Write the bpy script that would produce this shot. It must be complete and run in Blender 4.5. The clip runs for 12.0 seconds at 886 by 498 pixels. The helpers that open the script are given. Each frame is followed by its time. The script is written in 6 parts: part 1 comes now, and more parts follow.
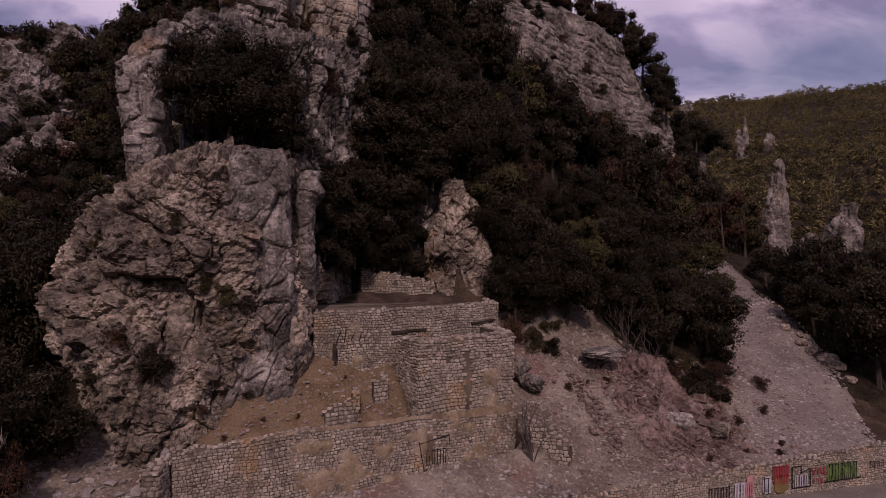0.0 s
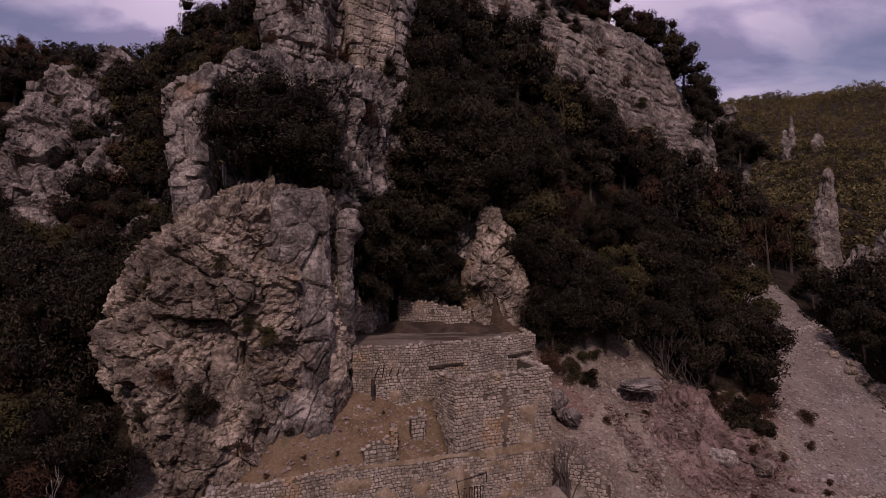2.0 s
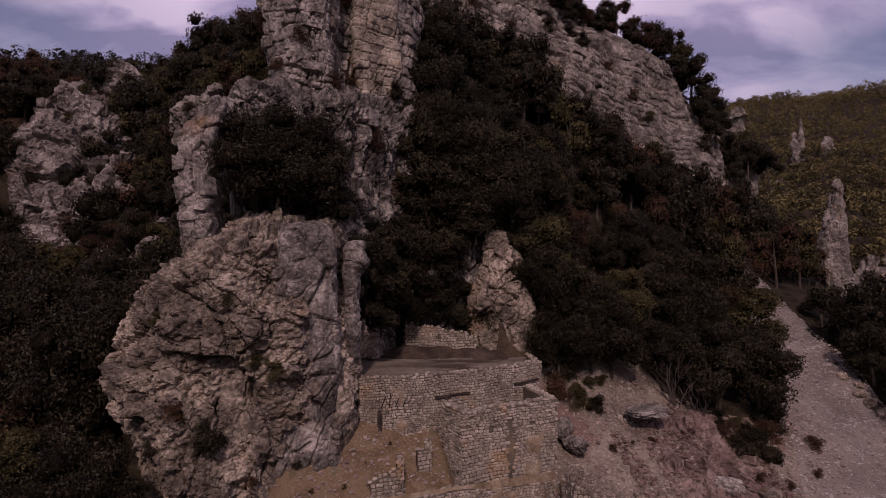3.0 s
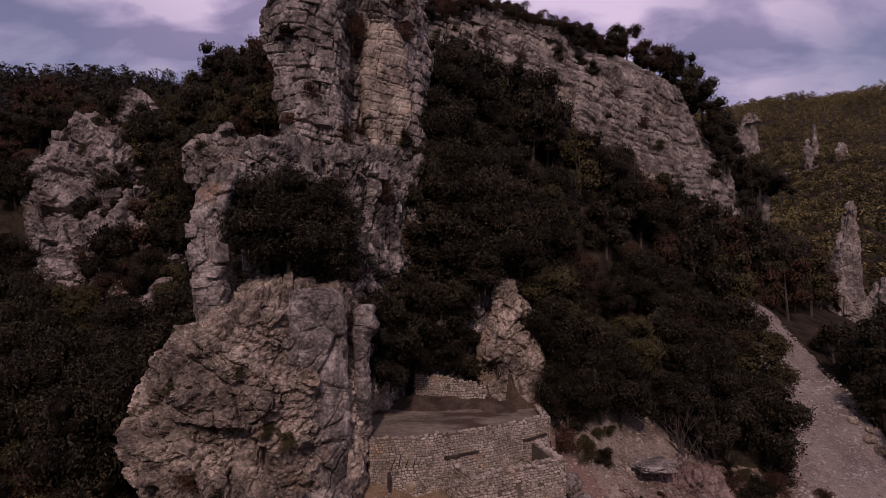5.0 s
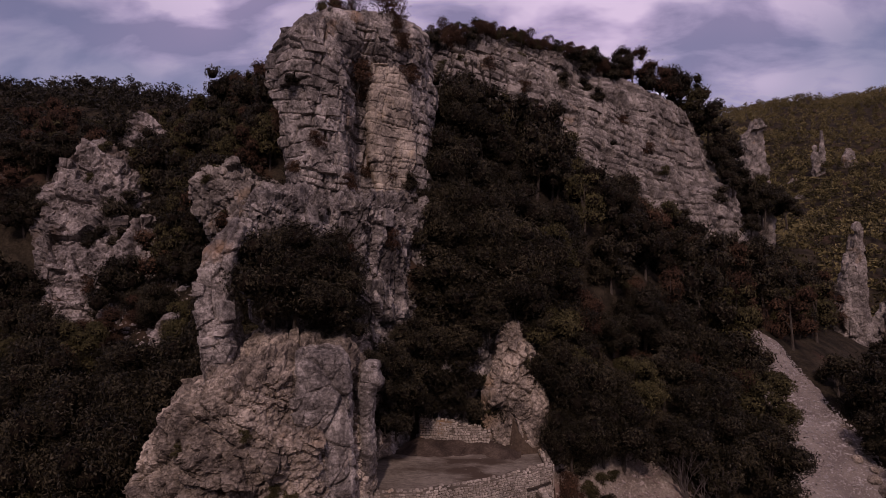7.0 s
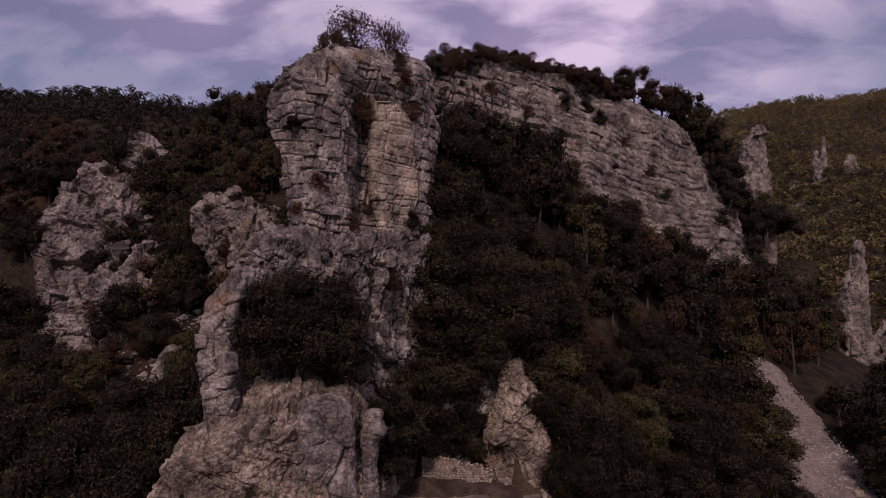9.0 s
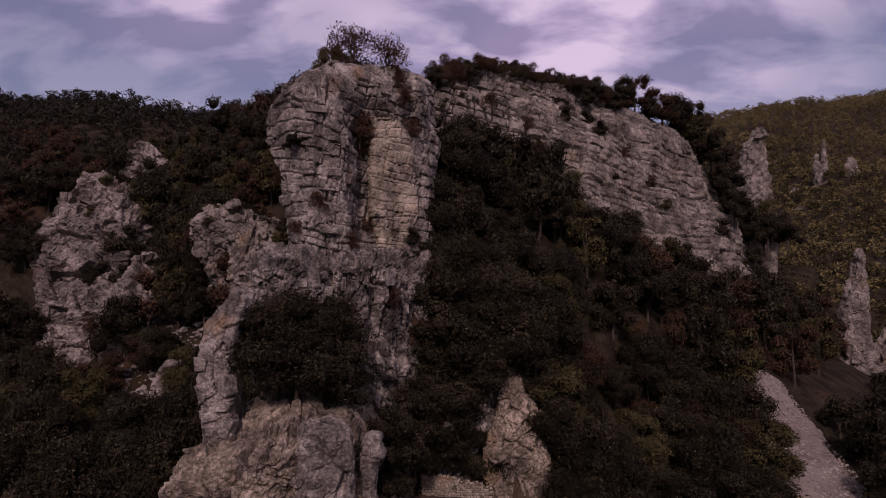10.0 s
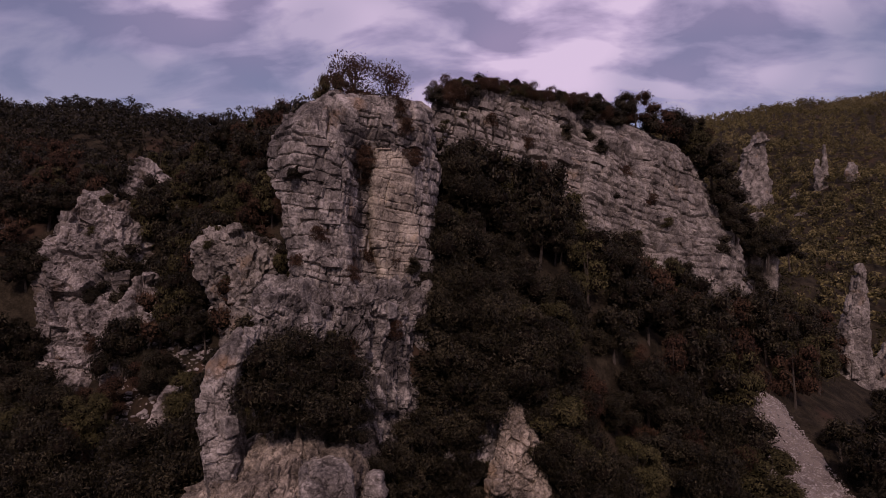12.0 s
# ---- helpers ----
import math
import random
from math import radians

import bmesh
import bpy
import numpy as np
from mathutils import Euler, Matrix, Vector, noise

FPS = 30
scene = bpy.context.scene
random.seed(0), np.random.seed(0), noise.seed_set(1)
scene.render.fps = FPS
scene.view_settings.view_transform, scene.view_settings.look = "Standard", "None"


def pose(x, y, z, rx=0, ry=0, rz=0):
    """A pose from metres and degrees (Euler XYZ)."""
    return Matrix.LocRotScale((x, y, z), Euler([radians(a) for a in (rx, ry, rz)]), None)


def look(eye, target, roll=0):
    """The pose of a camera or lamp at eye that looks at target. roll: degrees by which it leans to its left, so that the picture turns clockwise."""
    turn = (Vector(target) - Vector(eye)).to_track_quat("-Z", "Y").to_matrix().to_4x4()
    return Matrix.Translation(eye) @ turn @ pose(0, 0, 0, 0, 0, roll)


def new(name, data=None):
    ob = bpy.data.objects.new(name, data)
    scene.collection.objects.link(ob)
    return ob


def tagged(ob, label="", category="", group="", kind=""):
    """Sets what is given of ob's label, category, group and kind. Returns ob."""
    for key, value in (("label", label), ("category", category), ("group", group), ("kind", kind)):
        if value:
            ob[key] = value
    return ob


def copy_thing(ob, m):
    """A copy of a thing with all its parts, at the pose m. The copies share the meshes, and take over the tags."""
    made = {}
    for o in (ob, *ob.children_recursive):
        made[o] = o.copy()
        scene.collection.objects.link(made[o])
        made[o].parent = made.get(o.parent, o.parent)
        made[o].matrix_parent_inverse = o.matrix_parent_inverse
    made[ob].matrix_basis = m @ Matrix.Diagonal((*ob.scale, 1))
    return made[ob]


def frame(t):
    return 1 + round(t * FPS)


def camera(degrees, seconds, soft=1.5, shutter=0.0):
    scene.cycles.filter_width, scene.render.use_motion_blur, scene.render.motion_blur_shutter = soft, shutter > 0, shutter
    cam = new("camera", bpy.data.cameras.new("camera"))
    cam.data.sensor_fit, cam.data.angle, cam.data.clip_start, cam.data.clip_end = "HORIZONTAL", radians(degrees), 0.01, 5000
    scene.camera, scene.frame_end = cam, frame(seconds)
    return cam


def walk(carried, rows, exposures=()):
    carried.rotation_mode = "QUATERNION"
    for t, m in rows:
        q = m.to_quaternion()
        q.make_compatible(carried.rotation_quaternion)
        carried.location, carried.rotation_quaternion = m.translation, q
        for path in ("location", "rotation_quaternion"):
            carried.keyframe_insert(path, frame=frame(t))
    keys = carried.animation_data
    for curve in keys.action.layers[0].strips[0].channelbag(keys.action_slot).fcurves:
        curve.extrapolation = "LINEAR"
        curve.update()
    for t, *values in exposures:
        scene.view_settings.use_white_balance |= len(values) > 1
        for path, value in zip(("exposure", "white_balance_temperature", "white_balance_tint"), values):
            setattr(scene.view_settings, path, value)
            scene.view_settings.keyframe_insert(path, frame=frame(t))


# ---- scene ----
cam = camera(72.3, 12.0, soft=0.7)
METRES, EYE, TILT, LEAN, TURN = 20.0, 15.0, 0.0, 0.0, 0.0
ROWS = [
    (0.0, 0.0, 0.0, 0.0, 0.0, 0.0, -0.0),
    (0.5, -0.0006, -0.0031, 0.0253, -0.09, -0.04, 0.01),
    (1.0, -0.0055, -0.0022, 0.0506, 0.79, -0.06, 0.06),
    (1.5, -0.0042, -0.0032, 0.0781, 2.63, -0.12, 0.06),
    (2.0, -0.0032, -0.0068, 0.1184, 3.39, -0.2, 0.04),
    (2.5, -0.0012, -0.0102, 0.1667, 3.75, -0.29, 0.05),
    (3.0, 0.0005, -0.013, 0.2224, 4.07, -0.42, 0.06),
    (3.5, 0.0012, -0.016, 0.2737, 4.3, -0.52, 0.06),
    (5.5, 0.0065, -0.0286, 0.4884, 5.22, -1.0, 0.06),
    (6.0, 0.0083, -0.0319, 0.5373, 5.35, -1.11, 0.06),
    (6.5, 0.008, -0.0323, 0.5804, 5.4, -1.2, 0.06),
    (7.0, 0.0063, -0.0317, 0.625, 5.5, -1.29, 0.03),
    (9.0, 0.0005, -0.0279, 0.7919, 5.57, -1.63, 0.01),
    (9.5, 0.0004, -0.024, 0.8271, 5.58, -1.69, -0.01),
    (10.0, -0.0002, -0.0187, 0.8644, 5.57, -1.75, -0.02),
    (10.5, -0.0016, -0.0144, 0.8987, 5.56, -1.84, -0.02),
    (11.0, -0.0041, -0.0117, 0.934, 5.55, -1.91, -0.03),
    (11.5, -0.0048, -0.0111, 0.9657, 5.58, -1.97, -0.04),
    (12.0, -0.0054, -0.0127, 0.9968, 5.57, -2.01, -0.04),
]
TONE = [(0.0, -1.3, 6500, 42.0), (12.0, -1.3, 6500, 42.0)]
walk(cam, [(t, pose(0, 0, EYE, TILT, LEAN, TURN) @ pose(METRES * x, METRES * y, METRES * z, 90 + pitch, roll, yaw)) for t, x, y, z, yaw, pitch, roll in ROWS], TONE)

# ---- sky and sun ----
SUN_TURN, SUN_HEIGHT = 178.0, 42.0  # degrees from north (+y), clockwise; above the horizon
world = bpy.data.worlds.new("sky")
scene.world = world
world.use_nodes = True


def sky_nodes():
    nt = world.node_tree
    nt.nodes.clear()
    nd, ln = nt.nodes.new, nt.links.new
    out, bg = nd("ShaderNodeOutputWorld"), nd("ShaderNodeBackground")
    sky = nd("ShaderNodeTexSky")
    sky.sky_type, sky.sun_disc = "NISHITA", False
    sky.sun_elevation, sky.sun_rotation = radians(SUN_HEIGHT), radians(SUN_TURN)
    co, sep = nd("ShaderNodeTexCoord"), nd("ShaderNodeSeparateXYZ")
    ln(co.outputs["Generated"], sep.inputs[0])
    lift = nd("ShaderNodeMath")
    lift.operation, lift.inputs[1].default_value = "ADD", 0.42
    ln(sep.outputs["Z"], lift.inputs[0])
    comb = nd("ShaderNodeCombineXYZ")
    for i, axis in enumerate("XY"):
        dv = nd("ShaderNodeMath")
        dv.operation = "DIVIDE"
        ln(sep.outputs[axis], dv.inputs[0])
        ln(lift.outputs[0], dv.inputs[1])
        ln(dv.outputs[0], comb.inputs[i])
    big, fine = nd("ShaderNodeTexNoise"), nd("ShaderNodeTexNoise")
    big.inputs["Scale"].default_value, big.inputs["Detail"].default_value = 5.2, 8.0
    big.inputs["Roughness"].default_value, big.inputs["Distortion"].default_value = 0.5, 0.3
    fine.inputs["Scale"].default_value, fine.inputs["Detail"].default_value = 1.1, 3.0
    mp = nd("ShaderNodeMapping")
    mp.inputs["Location"].default_value = (5.15, 2.3, 0.0)
    mp.inputs["Scale"].default_value = (0.75, 1.25, 1.0)
    ln(comb.outputs[0], mp.inputs[0])
    ln(mp.outputs[0], big.inputs["Vector"])
    ln(comb.outputs[0], fine.inputs["Vector"])
    shade = nd("ShaderNodeValToRGB")
    shade.color_ramp.elements.new(0.5)
    for e, at, c in zip(shade.color_ramp.elements, (0.40, 0.49, 0.56), ((5.4, 5.2, 7.2, 1), (9.0, 8.4, 10.6, 1), (12.4, 11.6, 13.2, 1))):
        e.position, e.color = at, c
    ln(big.outputs["Fac"], shade.inputs[0])
    cover = nd("ShaderNodeValToRGB")
    cover.color_ramp.elements[0].position, cover.color_ramp.elements[0].color = 0.40, (0.25, 0.25, 0.25, 1)
    cover.color_ramp.elements[1].position, cover.color_ramp.elements[1].color = 0.56, (0.97, 0.97, 0.97, 1)
    ln(fine.outputs["Fac"], cover.inputs[0])
    mix = nd("ShaderNodeMix")
    mix.data_type = "RGBA"
    ln(cover.outputs[0], mix.inputs["Factor"])
    ln(sky.outputs[0], mix.inputs["A"])
    ln(shade.outputs[0], mix.inputs["B"])
    ln(mix.outputs["Result"], bg.inputs[0])
    bg.inputs[1].default_value = 0.125
    ln(bg.outputs[0], out.inputs[0])


sky_nodes()
sun = new("sun", bpy.data.lights.new("sun", "SUN"))
sun.data.energy, sun.data.angle, sun.data.color = 4.1, radians(2.5), (1.0, 0.87, 0.72)
sun_way = Vector((math.sin(radians(SUN_TURN)) * math.cos(radians(SUN_HEIGHT)), math.cos(radians(SUN_TURN)) * math.cos(radians(SUN_HEIGHT)), math.sin(radians(SUN_HEIGHT))))
sun.matrix_world = look((0, 0, 200), Vector((0, 0, 200)) - sun_way)


# ---- noise in numpy ----
def hash3(i, j, k, seed):
    h = (i.astype(np.int64) * 374761393 + j.astype(np.int64) * 668265263 + k.astype(np.int64) * 2147483647 + seed * 974634777) & 0xFFFFFFFF
    h = ((h ^ (h >> 13)) * 1274126177) & 0xFFFFFFFF
    h = ((h ^ (h >> 16)) * 2246822519) & 0xFFFFFFFF
    return ((h ^ (h >> 15)) & 0xFFFFFF) / float(0x1000000)


def value_noise(p, seed=0):
    f = np.floor(p)
    u = p - f
    u = u * u * (3 - 2 * u)
    f = f.astype(np.int64)
    total = 0
    for a in (0, 1):
        for b in (0, 1):
            for c in (0, 1):
                w = (u[:, 0] if a else 1 - u[:, 0]) * (u[:, 1] if b else 1 - u[:, 1]) * (u[:, 2] if c else 1 - u[:, 2])
                total = total + w * hash3(f[:, 0] + a, f[:, 1] + b, f[:, 2] + c, seed)
    return total * 2 - 1


def fbm(p, octaves=4, seed=0, gain=0.5):
    total, amp = 0, 1.0
    for o in range(octaves):
        total = total + amp * value_noise(p * 2.03 ** o + o * 17.3, seed + o)
        amp *= gain
    return total


def cells(p, seed=0):
    """Voronoi cells: the nearest and second distance, the cell's random number and the way from its middle."""
    f = np.floor(p).astype(np.int64)
    d1, d2 = np.full(len(p), 9.0), np.full(len(p), 9.0)
    rnd, way = np.zeros(len(p)), np.zeros_like(p)
    for a in (-1, 0, 1):
        for b in (-1, 0, 1):
            for c in (-1, 0, 1):
                i, j, k = f[:, 0] + a, f[:, 1] + b, f[:, 2] + c
                q = np.stack([i + hash3(i, j, k, seed), j + hash3(i, j, k, seed + 1), k + hash3(i, j, k, seed + 2)], 1)
                v = p - q
                d = np.sqrt((v * v).sum(1))
                near = d < d1
                d2 = np.where(near, d1, np.minimum(d2, d))
                d1 = np.where(near, d, d1)
                rnd = np.where(near, hash3(i, j, k, seed + 3), rnd)
                way = np.where(near[:, None], v, way)
    return d1, d2, rnd, way


def blocks(p, size, dip, seed, gap=0.075):
    """Bedded rock: courses of blocks, each set in or out and tilted, with open joints. Returns a relief of about -1 to 1 and the joints' depth 0 to 1."""
    q = p @ np.array(Euler((radians(dip[0]), radians(dip[1]), radians(dip[2]))).to_matrix())
    q = q + 0.35 * size[2] * np.stack([fbm(q / (size[0] * 2.2), 2, seed + 40 + i) for i in range(3)], 1)
    zz = q[:, 2] / size[2] + 0.4 * value_noise(np.stack([q[:, 0] / 9, q[:, 1] / 9, q[:, 2] * 0], 1), seed + 9)
    k = np.floor(zz)
    zero = np.zeros_like(k)
    layer = hash3(k, zero, zero, seed)
    sx = size[0] * (0.55 + 1.1 * hash3(k, zero, zero, seed + 1))
    sy = size[1] * (0.6 + 0.9 * hash3(k, zero, zero, seed + 2))
    xx, yy = q[:, 0] / sx + 40 * layer, q[:, 1] / sy + 23 * layer
    i, j = np.floor(xx), np.floor(yy)
    r = hash3(i, j, k, seed + 3)
    fx, fz = xx - i, zz - k
    tilt = (fx - 0.5) * (hash3(i, j, k, seed + 4) - 0.5) + (fz - 0.5) * (hash3(i, j, k, seed + 5) - 0.5)
    edge = np.minimum(np.minimum(fx, 1 - fx) * sx, np.minimum(fz, 1 - fz) * size[2])
    joint = np.clip(1 - edge / gap, 0, 1) * (0.2 + 0.65 * hash3(i, j, k, seed + 6))
    return (r - 0.5) * 1.5 + (layer - 0.5) * 0.4 + tilt * 1.5, joint


def spline(xs, ys, x):
    """Monotone cubic through (xs, ys), flat beyond its ends; ys may hold rows."""
    xs, ys = np.asarray(xs, float), np.asarray(ys, float)
    h, d = np.diff(xs), np.diff(ys, axis=0) / np.diff(xs).reshape(-1, *[1] * (ys.ndim - 1))
    m = np.zeros_like(ys)
    m[1:-1] = np.where(d[:-1] * d[1:] > 0, 2 * d[:-1] * d[1:] / np.where(d[:-1] + d[1:] == 0, 1, d[:-1] + d[1:]), 0)
    m[0], m[-1] = d[0], d[-1]
    x = np.clip(x, xs[0], xs[-1])
    i = np.clip(np.searchsorted(xs, x, side="right") - 1, 0, len(h) - 1)
    shape = (-1, *[1] * (ys.ndim - 1))
    t, hh = ((x - xs[i]) / h[i]).reshape(shape), h[i].reshape(shape)
    return (2 * t ** 3 - 3 * t ** 2 + 1) * ys[i] + (t ** 3 - 2 * t ** 2 + t) * hh * m[i] + (3 * t ** 2 - 2 * t ** 3) * ys[i + 1] + (t ** 3 - t ** 2) * hh * m[i + 1]


# ---- meshes ----
def sheet(name, verts, faces, smooth=False):
    """A mesh from arrays; faces all of one size."""
    verts, faces = np.ascontiguousarray(verts, np.float32), np.ascontiguousarray(faces, np.int32)
    me = bpy.data.meshes.new(name)
    n = faces.shape[1]
    me.vertices.add(len(verts))
    me.vertices.foreach_set("co", verts.ravel())
    me.loops.add(faces.size)
    me.loops.foreach_set("vertex_index", faces.ravel())
    me.polygons.add(len(faces))
    me.polygons.foreach_set("loop_start", np.arange(0, faces.size, n, dtype=np.int32))
    me.polygons.foreach_set("use_smooth", np.full(len(faces), smooth, dtype=bool))
    me.update(calc_edges=True)
    me.validate()
    return me


def from_bm(name, bm, smooth=False):
    bmesh.ops.recalc_face_normals(bm, faces=bm.faces)
    me = bpy.data.meshes.new(name)
    bm.to_mesh(me)
    bm.free()
    for poly in me.polygons:
        poly.use_smooth = smooth
    return me


def part(name, data, material, parent=None, label=""):
    """A mesh, or a bmesh, as one object, under its thing if it has one."""
    me = data if isinstance(data, bpy.types.Mesh) else from_bm(name, data)
    if not me.materials:
        me.materials.append(material)
    ob = new(name, me)
    ob.parent = parent
    return tagged(ob, label)


def grid_faces(rows, cols, wrap=False):
    c = np.arange(cols if wrap else cols - 1)
    r = np.arange(rows - 1)[:, None]
    a, b = r * cols + c, r * cols + (c + 1) % cols
    return np.stack([a, b, b + cols, a + cols], -1).reshape(-1, 4)


# ---- materials ----
def material(name, colours, scale, rough=0.9, bump=0.4, stretch=(1, 1, 1), fine=9.0, speck=None, stain=None, per_object=0.0, per_island=0.0, crack=0.0, open_=1.0, streak=None, ior=1.35, gloss=0.15):
    """Colours mixed by a large and a fine noise at metres; stain and speck: (colour, scale, threshold)."""
    m = bpy.data.materials.new(name)
    m.use_nodes = True
    nt = m.node_tree
    nd, ln = nt.nodes.new, nt.links.new
    b = nt.nodes["Principled BSDF"]
    b.inputs["Roughness"].default_value, b.inputs["IOR"].default_value, b.inputs["Specular IOR Level"].default_value = rough, ior, gloss
    geo, mp = nd("ShaderNodeNewGeometry"), nd("ShaderNodeMapping")
    mp.inputs["Scale"].default_value = stretch
    ln(geo.outputs["Position"], mp.inputs[0])

    def noise_tex(sc, detail, vec=mp, rough_=0.6):
        t = nd("ShaderNodeTexNoise")
        t.inputs["Scale"].default_value, t.inputs["Detail"].default_value, t.inputs["Roughness"].default_value = sc, detail, rough_
        ln(vec.outputs[0], t.inputs["Vector"])
        return t

    def blend(fac, a, c, kind="MIX", amount=None):
        x = nd("ShaderNodeMix")
        x.data_type, x.blend_type = "RGBA", kind
        if amount is None:
            ln(fac, x.inputs["Factor"])
        else:
            x.inputs["Factor"].default_value = amount
        ln(a, x.inputs["A"])
        if isinstance(c, tuple):
            x.inputs["B"].default_value = (*c, 1)
        else:
            ln(c, x.inputs["B"])
        return x.outputs["Result"]

    def step(sig, lo, hi):
        x = nd("ShaderNodeMapRange")
        x.inputs["From Min"].default_value, x.inputs["From Max"].default_value = lo, hi
        ln(sig, x.inputs["Value"])
        return x.outputs[0]

    large, small = noise_tex(scale, 5), noise_tex(scale * fine, 9, rough_=0.78)
    ramp = nd("ShaderNodeValToRGB")
    while len(ramp.color_ramp.elements) < len(colours):
        ramp.color_ramp.elements.new(0.5)
    for i, c in enumerate(colours):
        e = ramp.color_ramp.elements[i]
        e.position, e.color = 0.41 + 0.18 * i / max(1, len(colours) - 1), (*c, 1)
    both = nd("ShaderNodeMix")
    both.inputs["Factor"].default_value = 0.5
    ln(large.outputs["Fac"], both.inputs["A"])
    ln(small.outputs["Fac"], both.inputs["B"])
    ln(both.outputs[0], ramp.inputs[0])
    col = ramp.outputs[0]
    if streak:
        sm = nd("ShaderNodeMapping")
        sm.inputs["Scale"].default_value = (1, 1, 0.12)
        ln(geo.outputs["Position"], sm.inputs[0])
        st = noise_tex(streak[1], 4, sm)
        col = blend(step(st.outputs["Fac"], streak[2], streak[2] + 0.16), col, streak[0])
    for extra in (stain, speck):
        if extra:
            col = blend(step(noise_tex(extra[1], 4).outputs["Fac"], extra[2], extra[2] + 0.12), col, extra[0])
    height = both.outputs[0]
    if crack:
        # fissures at two sizes, broken off where a slow noise is low, their shade put into the colour
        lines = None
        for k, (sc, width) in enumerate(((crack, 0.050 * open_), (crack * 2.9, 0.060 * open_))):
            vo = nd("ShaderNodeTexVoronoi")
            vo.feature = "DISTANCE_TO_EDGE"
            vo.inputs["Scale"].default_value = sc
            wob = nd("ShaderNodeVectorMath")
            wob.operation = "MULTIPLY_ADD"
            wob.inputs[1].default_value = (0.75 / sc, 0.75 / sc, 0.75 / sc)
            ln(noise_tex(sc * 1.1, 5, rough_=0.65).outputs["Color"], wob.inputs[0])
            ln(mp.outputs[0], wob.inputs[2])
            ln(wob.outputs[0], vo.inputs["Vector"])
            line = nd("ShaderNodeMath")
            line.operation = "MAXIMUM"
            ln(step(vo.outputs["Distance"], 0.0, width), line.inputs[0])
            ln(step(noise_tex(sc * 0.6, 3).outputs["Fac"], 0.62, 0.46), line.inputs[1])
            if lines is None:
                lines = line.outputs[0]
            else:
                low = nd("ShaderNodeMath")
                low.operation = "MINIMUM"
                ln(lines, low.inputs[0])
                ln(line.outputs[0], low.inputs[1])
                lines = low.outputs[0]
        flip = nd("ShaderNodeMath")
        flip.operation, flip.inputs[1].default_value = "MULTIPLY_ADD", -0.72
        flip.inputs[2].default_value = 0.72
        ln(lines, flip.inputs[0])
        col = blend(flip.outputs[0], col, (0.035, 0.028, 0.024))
        mul = nd("ShaderNodeMath")
        mul.operation = "MULTIPLY_ADD"
        mul.inputs[1].default_value = 0.7
        ln(lines, mul.inputs[0])
        ln(height, mul.inputs[2])
        height = mul.outputs[0]
    for amount, node, sock in ((per_object, "ShaderNodeObjectInfo", "Random"), (per_island, "ShaderNodeNewGeometry", "Random Per Island")):
        if amount:
            hs = nd("ShaderNodeHueSaturation")
            mr = nd("ShaderNodeMapRange")
            mr.inputs["To Min"].default_value, mr.inputs["To Max"].default_value = 1 - amount, 1 + amount
            ln(nd(node).outputs[sock], mr.inputs["Value"])
            ln(mr.outputs[0], hs.inputs["Value"])
            hs.inputs["Saturation"].default_value = 1.0
            ln(col, hs.inputs["Color"])
            col = hs.outputs[0]
    ln(col, b.inputs["Base Color"])
    if bump:
        bp = nd("ShaderNodeBump")
        bp.inputs["Strength"].default_value, bp.inputs["Distance"].default_value = bump, 0.09
        ln(height, bp.inputs["Height"])
        ln(bp.outputs[0], b.inputs["Normal"])
    return m


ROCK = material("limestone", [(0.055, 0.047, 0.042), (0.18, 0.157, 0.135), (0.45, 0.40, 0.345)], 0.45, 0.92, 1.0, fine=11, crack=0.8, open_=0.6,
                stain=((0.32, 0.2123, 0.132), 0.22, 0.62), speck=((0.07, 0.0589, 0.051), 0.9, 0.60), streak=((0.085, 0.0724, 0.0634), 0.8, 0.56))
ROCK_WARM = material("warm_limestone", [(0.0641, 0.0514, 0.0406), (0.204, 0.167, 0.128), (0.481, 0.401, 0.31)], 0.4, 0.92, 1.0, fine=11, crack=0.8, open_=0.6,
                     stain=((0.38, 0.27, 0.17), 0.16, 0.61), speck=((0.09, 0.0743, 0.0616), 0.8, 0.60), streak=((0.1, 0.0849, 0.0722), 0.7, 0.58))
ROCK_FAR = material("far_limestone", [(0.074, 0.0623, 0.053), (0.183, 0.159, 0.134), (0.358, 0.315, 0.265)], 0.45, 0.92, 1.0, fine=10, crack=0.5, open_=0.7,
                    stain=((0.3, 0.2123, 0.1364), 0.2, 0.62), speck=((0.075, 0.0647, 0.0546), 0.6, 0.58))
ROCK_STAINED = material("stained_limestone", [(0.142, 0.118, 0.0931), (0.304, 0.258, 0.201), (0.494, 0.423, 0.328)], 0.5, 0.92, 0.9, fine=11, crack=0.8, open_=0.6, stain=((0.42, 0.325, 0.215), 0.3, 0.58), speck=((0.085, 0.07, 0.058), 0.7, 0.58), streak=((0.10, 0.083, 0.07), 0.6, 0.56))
ROCK_STREAKED = material("streaked_limestone", [(0.05, 0.043, 0.038), (0.16, 0.14, 0.122), (0.40, 0.355, 0.305)], 0.45, 0.9, 1.0, fine=11, crack=0.8, open_=0.6, speck=((0.04, 0.034, 0.031), 0.8, 0.56), streak=((0.04, 0.034, 0.031), 0.8, 0.52))
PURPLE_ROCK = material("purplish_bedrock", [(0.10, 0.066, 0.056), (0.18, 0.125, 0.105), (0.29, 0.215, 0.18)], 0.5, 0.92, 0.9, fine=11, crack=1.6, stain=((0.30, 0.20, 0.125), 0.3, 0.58))
